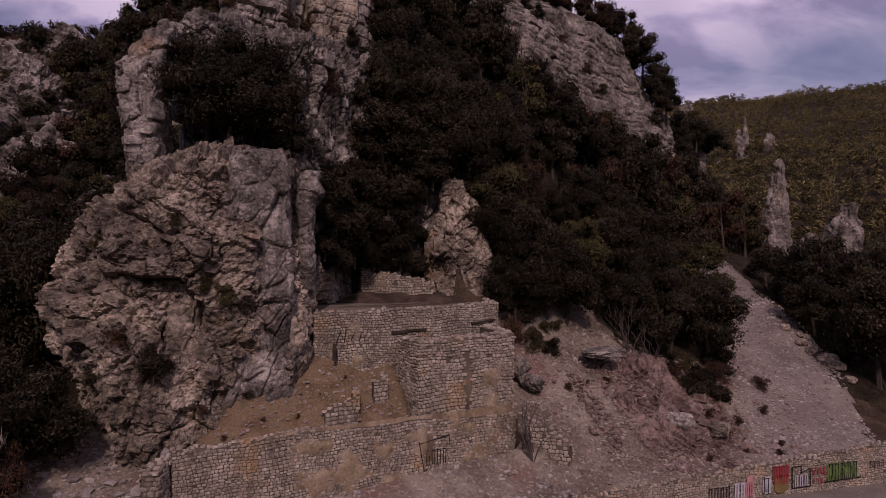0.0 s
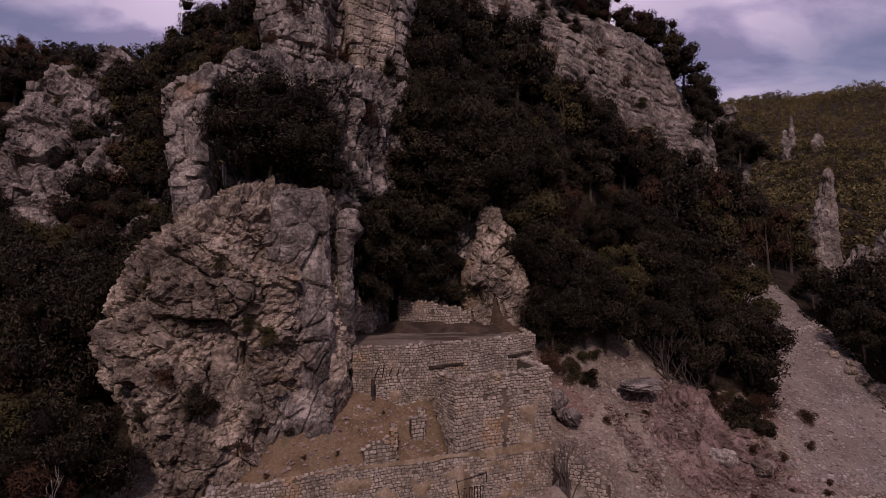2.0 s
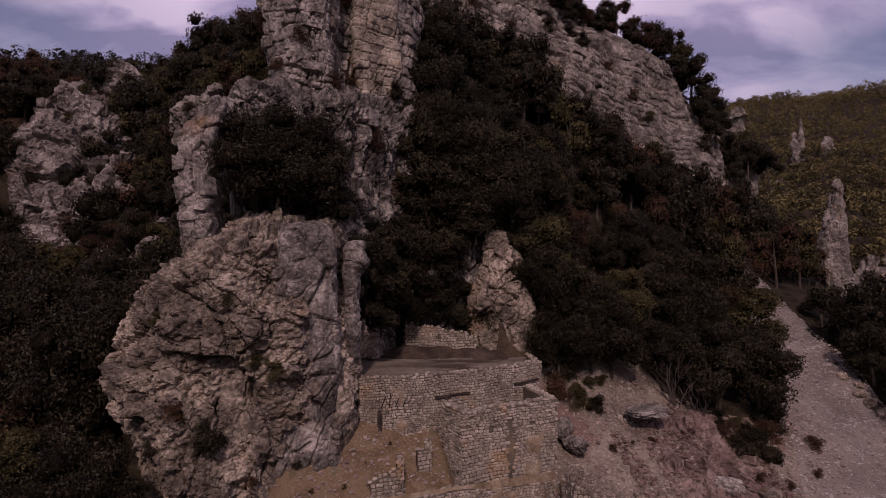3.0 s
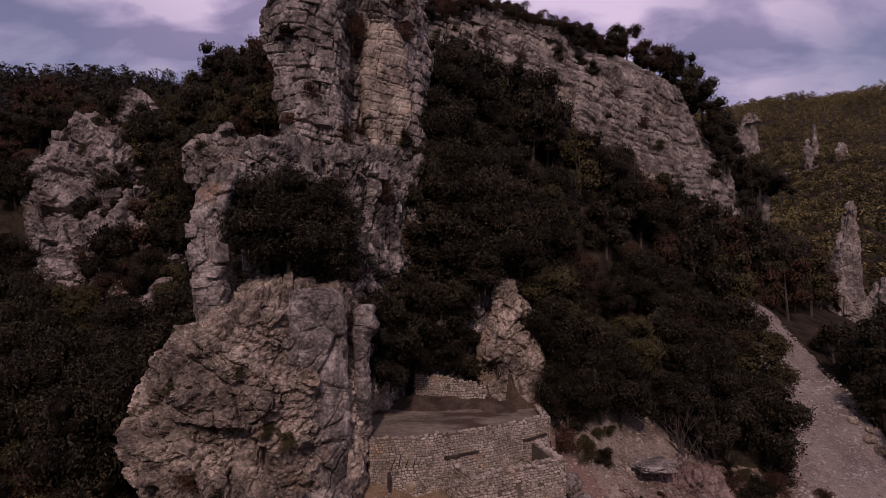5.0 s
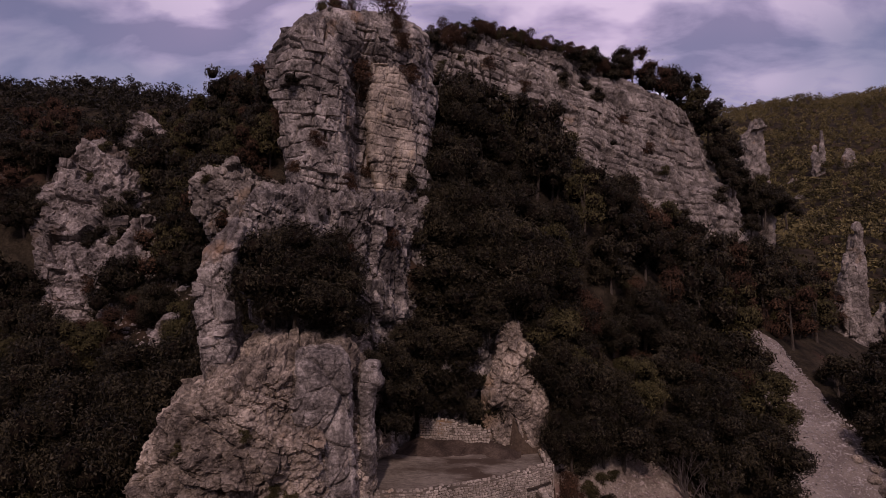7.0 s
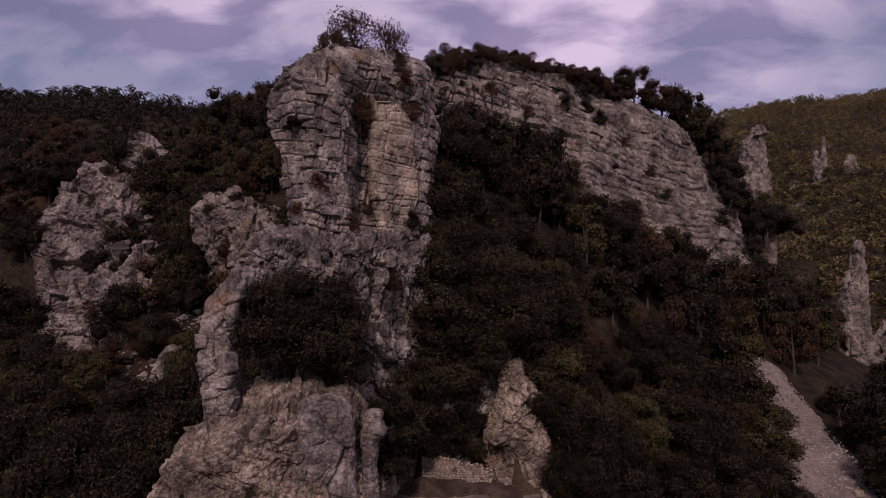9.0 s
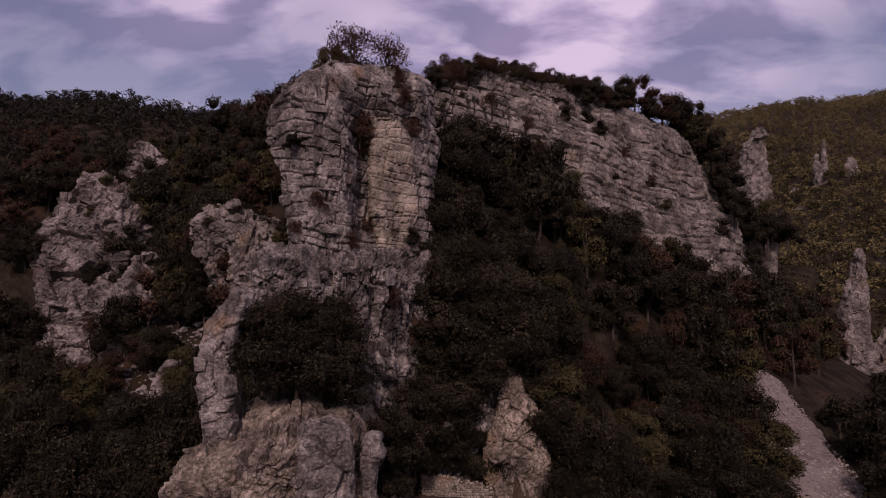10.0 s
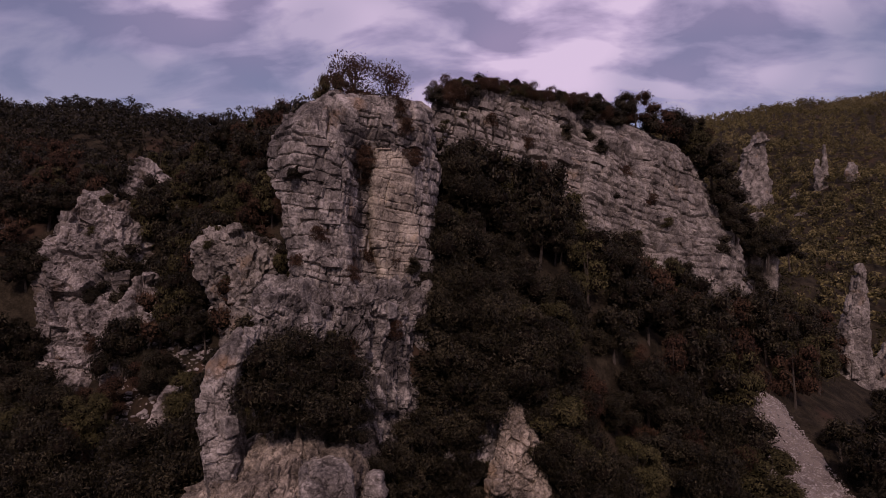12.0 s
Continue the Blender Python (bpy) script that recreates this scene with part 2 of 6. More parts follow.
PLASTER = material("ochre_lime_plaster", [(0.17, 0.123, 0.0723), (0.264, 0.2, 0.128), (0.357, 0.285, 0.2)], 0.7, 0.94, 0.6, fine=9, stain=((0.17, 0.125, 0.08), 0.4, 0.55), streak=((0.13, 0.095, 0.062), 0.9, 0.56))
# limestone of the left crags, with cloud shade put into its dark patches
ROCK_DARK = material("cloud_shade_limestone", [(0.079, 0.0668, 0.0583), (0.207, 0.178, 0.155), (0.437, 0.383, 0.335)], 0.35, 0.92, 1.0, fine=11, crack=0.8, open_=0.6, stain=((0.10, 0.075, 0.055), 0.2, 0.55), speck=((0.04, 0.033, 0.029), 0.7, 0.58))
SOIL = material("hillside_soil", [(0.028, 0.0193, 0.0134), (0.052, 0.0363, 0.0246), (0.088, 0.0633, 0.0422)], 0.35, 0.95, 0.6, fine=12, speck=((0.26, 0.2171, 0.1672), 2.2, 0.66))
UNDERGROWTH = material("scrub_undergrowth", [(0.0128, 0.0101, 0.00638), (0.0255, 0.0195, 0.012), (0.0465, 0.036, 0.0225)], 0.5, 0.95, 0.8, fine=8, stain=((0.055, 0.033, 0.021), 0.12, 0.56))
TALUS = material("gravel_talus", [(0.095, 0.074, 0.056), (0.165, 0.134, 0.104), (0.26, 0.218, 0.172)], 0.3, 0.95, 0.9, fine=16, stain=((0.165, 0.105, 0.082), 0.2, 0.56), speck=((0.36, 0.31, 0.25), 3.6, 0.58))
SCREE = material("scree_gravel", [(0.134, 0.109, 0.0933), (0.184, 0.154, 0.13), (0.238, 0.204, 0.17)], 0.3, 0.95, 0.7, fine=22, speck=((0.48, 0.4149, 0.3432), 4.5, 0.64))
DIRT = material("ochre_dirt", [(0.0978, 0.0663, 0.0382), (0.162, 0.112, 0.0663), (0.23, 0.17, 0.106)], 0.7, 0.95, 0.8, fine=10, stain=((0.12, 0.095, 0.055), 0.7, 0.54), speck=((0.30, 0.25, 0.19), 3.0, 0.64))
FLOOR_DIRT = material("packed_dirt", [(0.10, 0.082, 0.062), (0.17, 0.142, 0.110), (0.25, 0.212, 0.168)], 0.35, 0.95, 0.6, fine=12, stretch=(0.6, 1.2, 1), stain=((0.07, 0.050, 0.036), 0.28, 0.50), speck=((0.30, 0.26, 0.21), 3.0, 0.64))
DEBRIS = material("dark_rubble", [(0.035, 0.025, 0.019), (0.06, 0.043, 0.032), (0.10, 0.074, 0.054)], 0.8, 0.95, 0.8, fine=9)
ROAD = material("road_gravel", [(0.143, 0.119, 0.102), (0.184, 0.156, 0.132), (0.225, 0.195, 0.165)], 0.3, 0.93, 0.4, fine=20)
MORTAR = material("old_mortar", [(0.0816, 0.0672, 0.0507), (0.125, 0.102, 0.0762), (0.158, 0.132, 0.101)], 0.8, 0.95, 0.6, fine=12, stain=((0.26, 0.1641, 0.088), 0.4, 0.58))
STONE = material("wall_stone", [(0.194, 0.161, 0.127), (0.302, 0.258, 0.206), (0.403, 0.351, 0.285)], 0.9, 0.92, 0.5, fine=8, per_object=0.3, stain=((0.36, 0.2412, 0.132), 0.35, 0.57))
STONE_JOINED = material("wall_stone_joined", [(0.194, 0.161, 0.127), (0.302, 0.258, 0.206), (0.403, 0.351, 0.285)], 0.9, 0.92, 0.5, fine=8, per_island=0.3, stain=((0.36, 0.2412, 0.132), 0.35, 0.57))
BARK = material("bark", [(0.0385, 0.0292, 0.0218), (0.066, 0.0531, 0.0411), (0.105, 0.0876, 0.0702)], 3.0, 0.9, 0.7, stretch=(1, 1, 0.25))
PALE_BARK = material("pale_bark", [(0.22, 0.1882, 0.1496), (0.32, 0.2798, 0.2288), (0.4, 0.357, 0.2904)], 3.0, 0.9, 0.4, stretch=(1, 1, 0.25))
BEAM = material("dark_beam", [(0.025, 0.0193, 0.015), (0.045, 0.0347, 0.0264), (0.07, 0.0531, 0.0396)], 2.0, 0.9, 0.4, stretch=(1, 1, 1))
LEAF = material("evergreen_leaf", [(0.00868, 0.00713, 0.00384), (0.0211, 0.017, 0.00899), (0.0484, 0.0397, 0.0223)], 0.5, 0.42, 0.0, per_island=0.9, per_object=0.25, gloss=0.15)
# twig brown taken down to near black, as the shade inside a crown
SHADED_TWIG = material("shaded_twigs", [(0.0084, 0.0063, 0.0049), (0.014, 0.0105, 0.0077), (0.021, 0.0154, 0.0105)], 3.0, 0.95, 0.5, fine=8, gloss=0.0)
LEAF_BROWN = material("russet_leaf", [(0.0338, 0.0171, 0.0107), (0.0544, 0.029, 0.0165), (0.0769, 0.0453, 0.0248)], 0.6, 0.7, 0.0, per_island=0.6, per_object=0.2)
LEAF_OLIVE = material("olive_leaf", [(0.0319, 0.0271, 0.0107), (0.0498, 0.0426, 0.0165), (0.0713, 0.0598, 0.0256)], 0.5, 0.65, 0.0, per_island=0.6, per_object=0.22)
# lighter leaf for the far hill, its sunlight put into the colour
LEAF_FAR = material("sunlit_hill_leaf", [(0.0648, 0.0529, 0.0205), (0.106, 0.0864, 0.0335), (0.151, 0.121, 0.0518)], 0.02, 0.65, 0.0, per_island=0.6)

# ---- the lie of the land ----
LAND_X = [-260, -120, -48, -24, -8, 8, 22, 36, 62, 140, 280]
LAND = []


def land(s, *z):
    """Heights along one line that runs s metres behind the foot of the slope."""
    LAND.append((s, z))


land(-250, 70, 70, 68, 66, 66, 66, 64, 62, 60, 60, 70)
land(-70, 8, 4, -3, -6, -6, -6, -6, -6, -6, -8, -8)
land(-15, 14, 8, 2, 0, 0, -0.4, -0.4, -0.4, -1, -4, -6)
land(0, 20, 12, 3, 3.0, 1.6, 0.8, 0, 0, -0.5, -3, -4)
land(8, 24, 15, 5.5, 5.5, 7.6, 6.6, 5.6, 5.2, 4, 0, 0)
land(18, 28, 20, 8.5, 11, 26, 18, 11, 9.2, 4, 2, 2)
land(30, 33, 25, 11, 19, 38, 31, 20, 14, 5, 4, 4)
land(45, 40, 32, 18.5, 41, 47, 38, 28, 19, 9, 8, 10)
land(56, 44, 38, 35, 48, 47.5, 41, 33, 23, 12, 12, 14)
land(80, 52, 50, 43, 46, 48.5, 48.5, 44, 34, 22, 24, 24)
land(150, 72, 66, 60, 54, 46, 44, 42, 38, 34, 46, 50)
land(350, 80, 74, 66, 60, 58, 60, 70, 82, 90, 104, 118)
land(1500, 120, 110, 100, 90, 90, 90, 90, 100, 100, 120, 130)
WALL_A, WALL_B = Vector((-13.2, 29.4)), Vector((4.45, 37.56))       # the long lower wall
ROAD_A, ROAD_B = Vector((10.4, 35.85)), Vector((44.0, 44.7))        # the wall along the road


def behind(a, b, x, y):
    d = (b - a).normalized()
    return (y - a.y) * d.x - (x - a.x) * d.y, (x - a.x) * d.x + (y - a.y) * d.y


def height(x, y, rough=True):
    x, y = np.atleast_1d(np.asarray(x, float)), np.atleast_1d(np.asarray(y, float))
    s = y - (33 + 0.3 * np.clip(x, -60, 60))
    rows = np.stack([spline(LAND_X, z, x) for _, z in LAND], 1)
    ss = np.array([r[0] for r in LAND], float)
    i = np.clip(np.searchsorted(ss, np.clip(s, ss[0], ss[-1] - 1e-6), side="right") - 1, 0, len(ss) - 2)
    n = np.arange(len(x))
    t = np.clip((s - ss[i]) / (ss[i + 1] - ss[i]), 0, 1)
    slope = np.diff(rows, axis=1) / np.diff(ss)
    m = np.zeros_like(rows)
    m[:, 1:-1] = (slope[:, :-1] + slope[:, 1:]) / 2
    h = ss[i + 1] - ss[i]
    z = (2 * t ** 3 - 3 * t ** 2 + 1) * rows[n, i] + (t ** 3 - 2 * t ** 2 + t) * h * m[n, i] * 0.6 + (3 * t ** 2 - 2 * t ** 3) * rows[n, i + 1] + (t ** 3 - t ** 2) * h * m[n, i + 1] * 0.6
    p = np.stack([x, y, z * 0], 1)
    far = np.clip((np.hypot(x, y) - 60) / 120, 0, 1)
    if rough:
        z = z + (0.35 + 3.0 * far) * fbm(p / (5 + 0 * far[:, None]) * (1 - 0.8 * far[:, None]), 3, 3) * np.clip((s - 2) / 8, 0, 1) + 0.10 * fbm(p / 0.7, 3, 8) * np.clip((s + 1) / 3, 0, 1) * (1 - far)
    w, along = behind(WALL_A, WALL_B, x, y)
    inside = (along > -0.4) & (along < 19.6)
    z = np.where(inside & (w <= 0.35) & (w > -5), np.minimum(z, 1.6 + 0.9 * np.clip((along - 7) / 10, 0, 1) + 0.3 * np.minimum(w, 0)), z)
    fill = np.clip(4.9 + 0.86 * (w - 0.35), 4.9, 9.0) + 0.22 * fbm(p / 1.6, 3, 31)
    lead = np.clip((along - 0.6) / 3.0, 0, 1)
    fill = lead * fill + (1 - lead) * np.minimum(fill, np.maximum(z, 4.6))
    z = np.where(inside & (w > 0.35) & (w < np.where(x < 0.5, 13.0, 11.8)), np.where(along < 13, fill, np.maximum(np.minimum(z, 10.8), fill * 0.6)), z)
    v, along = behind(ROAD_A, ROAD_B, x, y)
    inside = (along > -6) & (along < 34)
    z = np.where((along > -3) & (v <= 0.3) & (v > -12), np.minimum(z, -1.05 + 0.4 * np.clip((-v - 9) / 3, 0, 1)), z)
    z = np.where(inside & (v > 0.3) & (v < 14), np.maximum(z, 0.6 + 0.045 * along + 0.12 * v), z)
    return z


def ground_at(x, y):
    return float(height(x, y)[0])


def axis(lo, hi, step, far_lo, far_hi, grow=1.16):
    a, d, v = [], step, lo
    while v > far_lo:
        d *= grow
        v -= d
        a.append(v)
    a = a[::-1] + list(np.arange(lo, hi, step))
    d, v = step, hi
    while v < far_hi:
        a.append(v)
        d *= grow
        v += d
    return np.array(a)


def build_ground():
    xs, ys = axis(-32, 46, 0.38, -1500, 1600, 1.055), axis(26, 72, 0.38, -500, 2200, 1.055)
    gx, gy = np.meshgrid(xs, ys)
    x, y = gx.ravel(), gy.ravel()
    z = height(x, y)
    v, along = behind(ROAD_A, ROAD_B, x, y)
    me = sheet("ground", np.stack([x, y, z], 1), grid_faces(len(ys), len(xs)), True)
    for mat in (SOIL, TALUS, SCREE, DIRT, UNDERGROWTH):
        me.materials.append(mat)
    f = grid_faces(len(ys), len(xs))
    cx, cy = x[f].mean(1), y[f].mean(1)
    wob = 1.2 * fbm(np.stack([cx, cy, cx * 0], 1) / 2.5, 3, 21)
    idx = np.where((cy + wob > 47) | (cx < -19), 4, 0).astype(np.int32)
    v, along = behind(ROAD_A, ROAD_B, cx, cy)
    talus = (cx + wob > 4.4) & (cx < 30) & (v > -8) & (cy + wob < 49 - 0.30 * np.clip(cx - 13, 0, 9)) & (cy < 56)
    idx[talus] = 1
    # scree: a tongue from its head at (32, 69) to the road
    k = np.clip((cy - 41) / 28, 0, 1.1)
    left, right = 21.0 + 7.0 * k, 29.6 + 3.6 * np.sin(np.clip(k, 0, 1) * 2.6)
    idx[(cx + wob > left) & (cx + wob * 0.6 < right) & (v > 0) & (k < 1.06)] = 2
    w, al = behind(WALL_A, WALL_B, cx, cy)
    idx[(w > 0.2) & (w < 9) & (al > -0.3) & (al < 14)] = 3
    idx[(w <= 0.2) & (w > -7) & (al > 1) & (al < 20) & (cx < 9)] = 1
    idx[(cx < -13) & (cx > -24) & (cy > 24) & (cy < 33.5) & (wob > -0.9)] = 1
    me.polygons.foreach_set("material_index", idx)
    ob = new("ground", me)
    tagged(ob, "steep hillside of dark soil, reddish talus and grey scree below limestone cliffs", "ground", kind="structure")


build_ground()


# ---- cliffs and rocks ----
FORMS = {}
GRAIN = ((3.0, 1.15), (1.15, 0.85), (0.5, 0.36), (0.22, 0.16))


def relief(p, seed, style, size, amp, dip, joint, lump, spacing, grain):
    """How far each point of a rock face stands out: slow swells, tilted facets or courses of blocks, and open joints."""
    d = lump * fbm(p / 3.6, 2, seed, 0.4)
    gap = max(0.08, 1.5 * spacing)
    turn = np.array(Euler((radians(dip[0]), radians(dip[1]), radians(dip[2]))).to_matrix())
    if style == "bedded":
        r, j = blocks(p, size, dip, seed, gap)
        r2, j2 = blocks(p, (size[0] * 2.6, size[1] * 3, size[2] * 3.4), dip, seed + 50, gap * 1.25)
        d1, d2, rnd, way = cells(p / np.array([0.8, 0.8, 0.55]), seed + 33)
        d += amp * (0.55 * r + 0.75 * r2 + 0.25 * (rnd - 0.5) + 0.35 * way[:, 2] * (rnd * 7 % 1 - 0.5)) - joint * (0.85 * j + 1.2 * j2)
    else:
        q = (p + 0.15 * np.stack([fbm(p / 1.1, 2, seed + 60 + i) for i in range(3)], 1)) @ turn
        for f, w in grain:
            d1, d2, rnd, way = cells(q / (np.array(size) * f), seed + int(10 * f))
            crack = np.clip(1 - (d2 - d1) * f / gap, 0, 1) * np.clip(0.55 + 1.6 * value_noise(p / (1.5 * f), seed + 91), 0, 1)
            tilt = way[:, 0] * (rnd * 7 % 1 - 0.5) + way[:, 2] * (rnd * 13 % 1 - 0.5) + way[:, 1] * (rnd * 29 % 1 - 0.5)
            d += w * amp * ((rnd - 0.5) * 1.1 + tilt * 1.9) - joint * (0.2 + 0.9 * w) * crack
        if style == "fluted":
            d -= 0.55 * np.abs(value_noise(p * np.array([1.0, 1.0, 0.13]), seed + 77)) + 0.25 * np.abs(value_noise(p * np.array([2.3, 2.3, 0.3]), seed + 78))
    # long upright fissures
    q = p @ turn
    for wide, deep, k in ((3.4, 0.75, 0), (1.5, 0.35, 1)):
        u = (q[:, 0] + 0.5 * q[:, 1]) / wide + 0.35 * value_noise(p / np.array([2.0, 2.0, 3.2]), seed + 80 + k) + 0.08 * value_noise(p / 0.5, seed + 84 + k)
        near = np.abs(u - np.round(u)) * wide
        d -= deep * joint * 2.0 * np.clip(1 - near / (gap * 1.3), 0, 1) * np.clip(0.2 + 2.2 * value_noise(np.stack([np.round(u), q[:, 2] / 3.5, np.round(u)], 1), seed + 82), 0, 1)
    return d + 0.04 * fbm(p / 0.45, 2, seed + 5) + 0.06 * fbm(p / 1.3, 2, seed + 6)


def crag(name, rows, label, seed, mat=None, turn=0.0, n=3.2, spacing=0.16, style="massive", size=(1.6, 1.4, 0.9), amp=0.45, dip=(0, 8, 20), joint=0.28, dome=1.0, lump=0.7, category="rock", back=0.22, parent=None, grain=((2.4, 1.25), (1.0, 0.75), (0.42, 0.20), (0.18, 0.06))):
    """A rock mass: sections (z, middle x, middle y, half width, half depth), joined upwards, with relief of blocks, joints and flutes."""
    rows = sorted(rows)
    rows = np.array([(rows[0][0] - 5, *rows[0][1:]), *rows], float)
    zs = np.arange(rows[0, 0], rows[-1, 0], spacing)
    prof = spline(rows[:, 0], rows[:, 1:], zs)
    th = np.linspace(0, 2 * math.pi, 1441)[:-1]
    c, s = np.cos(th), np.sin(th)
    ux, uy = np.sign(c) * np.abs(c) ** (2 / n), np.sign(s) * np.abs(s) ** (2 / n)
    rx, ry = prof[:, 2].mean(), prof[:, 3].mean()
    seg = np.hypot(np.diff(np.append(ux, ux[0])) * rx, np.diff(np.append(uy, uy[0])) * ry)
    weight = np.where(uy < 0.35, 1.0, back) * seg
    cum = np.concatenate([[0], np.cumsum(weight)])
    count = max(24, int(cum[-1] / spacing))
    at = np.interp(np.linspace(0, cum[-1], count, endpoint=False), cum, np.arange(1441))
    ux, uy = np.interp(at, np.arange(1441), np.append(ux, ux[0])), np.interp(at, np.arange(1441), np.append(uy, uy[0]))
    caps = max(4, int(min(prof[-1, 2], prof[-1, 3]) / (spacing * 1.4)))
    shrink = np.cos(np.linspace(0, math.pi / 2, caps + 1)[1:])
    shrink[-1] = 0.02
    zz = np.concatenate([zs, zs[-1] + dome * np.sqrt(1 - shrink ** 2)])
    prof = np.concatenate([prof, np.repeat(prof[-1:], caps, 0)])
    k = np.concatenate([np.ones(len(zs)), shrink])
    lx, ly = ux[None] * (prof[:, 2] * k)[:, None], uy[None] * (prof[:, 3] * k)[:, None]
    a = radians(turn)
    X = prof[:, 0:1] + lx * math.cos(a) - ly * math.sin(a)
    Y = prof[:, 1:2] + lx * math.sin(a) + ly * math.cos(a)
    P = np.stack([X, Y, np.repeat(zz[:, None], count, 1)], -1)
    du = np.roll(P, -1, 1) - np.roll(P, 1, 1)
    dv = np.gradient(P, axis=0)
    N = np.cross(du, dv)
    N /= np.linalg.norm(N, axis=-1, keepdims=True) + 1e-9
    p, nn = P.reshape(-1, 3), N.reshape(-1, 3)
    d = relief(p, seed, style, size, amp, dip, joint, lump, spacing, grain)
    FORMS[name, seed] = (p, nn)
    p = p + nn * d[:, None]
    me = sheet(name, p, grid_faces(len(zz), count, True), False)
    ob = part(name, me, mat or ROCK, parent, label)
    if parent is None:
        tagged(ob, "", category)
    FORMS[ob.name] = FORMS.pop((name, seed))
    return ob


def cliff(name, rows, label, seed, mat=None, depth=8.0, spacing=0.1, style="massive", size=(1.6, 1.4, 0.9), amp=0.45, dip=(0, 8, 20), joint=0.28, dome=1.0, lump=0.6, category="rock", grain=GRAIN):
    """A rock mass by its plan at several heights: (z, (x, y), ...) along its face, closed at the back."""
    K = len(rows[0]) - 1
    ctrl = []
    for row in [(rows[0][0] - 5, *rows[0][1:]), *rows]:
        pts = [Vector(q) for q in row[1:]]
        back = [pts[-1] + Vector((-0.25, 1)) * depth, pts[0] + Vector((0.25, 1)) * depth]
        ctrl.append([row[0], *[c for q in pts + back for c in q]])
    ctrl = np.array(ctrl, float)
    zs = np.arange(ctrl[0, 0], ctrl[-1, 0], spacing)
    prof = spline(ctrl[:, 0], ctrl[:, 1:], zs).reshape(len(zs), K + 2, 2)
    loop = np.concatenate([prof, prof[:, :1]], 1)
    us, step = [], np.linalg.norm(np.diff(loop, axis=1), axis=2).mean(0)
    for k in range(K + 2):
        us += list(k + np.arange(0, 1, (spacing if k < K - 1 else 0.8) / max(step[k], 0.1)))
    us = np.array(us)
    k = us.astype(int)
    t = (us - k)[None, :, None]
    a, b = loop[:, k], loop[:, k + 1]
    ta, tb = (loop[:, k + 1] - loop[:, np.where(k > 0, k - 1, 0)]) / 2, (loop[:, np.minimum(k + 2, K + 2)] - loop[:, k]) / 2
    bend = (2 * t ** 3 - 3 * t ** 2 + 1) * a + (t ** 3 - 2 * t ** 2 + t) * ta + (3 * t ** 2 - 2 * t ** 3) * b + (t ** 3 - t ** 2) * tb
    ring = 0.3 * bend + 0.7 * (a + (b - a) * t)
    caps = 26
    shrink = np.cos(np.linspace(0, math.pi / 2, caps + 1)[1:])
    shrink[-1] = 0.02
    mid = loop[-1, :-1].mean(0)
    lid = mid + (ring[-1] - mid)[None] * shrink[:, None, None]
    ring = np.concatenate([ring, lid])
    zz = np.concatenate([zs, zs[-1] + dome * np.sqrt(1 - shrink ** 2)])
    P = np.concatenate([ring, np.repeat(zz[:, None, None], len(us), 1)], 2)
    du, dv = np.roll(P, -1, 1) - np.roll(P, 1, 1), np.gradient(P, axis=0)
    N = np.cross(du, dv)
    N /= np.linalg.norm(N, axis=-1, keepdims=True) + 1e-9
    p, nn = P.reshape(-1, 3), N.reshape(-1, 3)
    d = relief(p, seed, style, size, amp, dip, joint, lump, spacing, grain)
    me = sheet(name, p + nn * d[:, None], grid_faces(len(zz), len(us), True), False)
    ob = part(name, me, mat or ROCK, None, label)
    FORMS[ob.name] = (p + nn * d[:, None], nn)
    return tagged(ob, "", category)


def block_shapes(count=10, seed=9):
    """Angular rock blocks, about one unit each way, with worn edges."""
    rng = np.random.default_rng(seed)
    out = []
    for _ in range(count):
        bm = bmesh.new()
        bmesh.ops.create_cube(bm, size=1)
        for v in bm.verts:
            v.co += Vector(rng.uniform(-0.13, 0.13, 3))
        bmesh.ops.bevel(bm, geom=bm.edges[:], offset=rng.uniform(0.04, 0.09), segments=1, affect="EDGES")
        for v in bm.verts:
            v.co += Vector(rng.uniform(-0.025, 0.025, 3))
        out.append(from_bm("block", bm))
    return out


BLOCKS = block_shapes()


def stud(ob, count, lo, hi, tall, wide, seed, dip=8.0, sink=0.25):
    """Blocks that stand out of a rock face along its bedding, as parts of the rock."""
    rng = random.Random(seed)
    p, nn = FORMS[ob.name]
    spots = np.nonzero((p[:, 2] > lo) & (p[:, 2] < hi) & (nn[:, 1] < -0.25) & (np.abs(nn[:, 2]) < 0.8))[0]
    shapes = []
    for me in BLOCKS:
        me = me.copy()
        me.materials.append(ob.data.materials[0])
        shapes.append(me)
    for _ in range(count):
        i = int(rng.choice(spots))
        turn = math.degrees(math.atan2(nn[i, 0], -nn[i, 1]))
        at = p[i] - nn[i] * sink
        w, h, d = rng.uniform(*wide), rng.uniform(*tall), rng.uniform(0.6, 1.2)
        piece = new("block", rng.choice(shapes))
        piece.parent = ob
        piece.matrix_basis = pose(at[0], at[1], at[2], rng.uniform(-8, 8), dip + rng.uniform(-7, 7), turn + rng.uniform(-16, 16)) @ Matrix.Diagonal((w, d, h, 1))


def face_at(ob, x, z):
    """The point of a rock's face that shows at x and z."""
    p, nn = FORMS[ob.name]
    near = (p[:, 0] - x) ** 2 + (p[:, 2] - z) ** 2 + np.where(nn[:, 1] < 0.1, 0, 50)
    return p[int(np.argmin(near))]


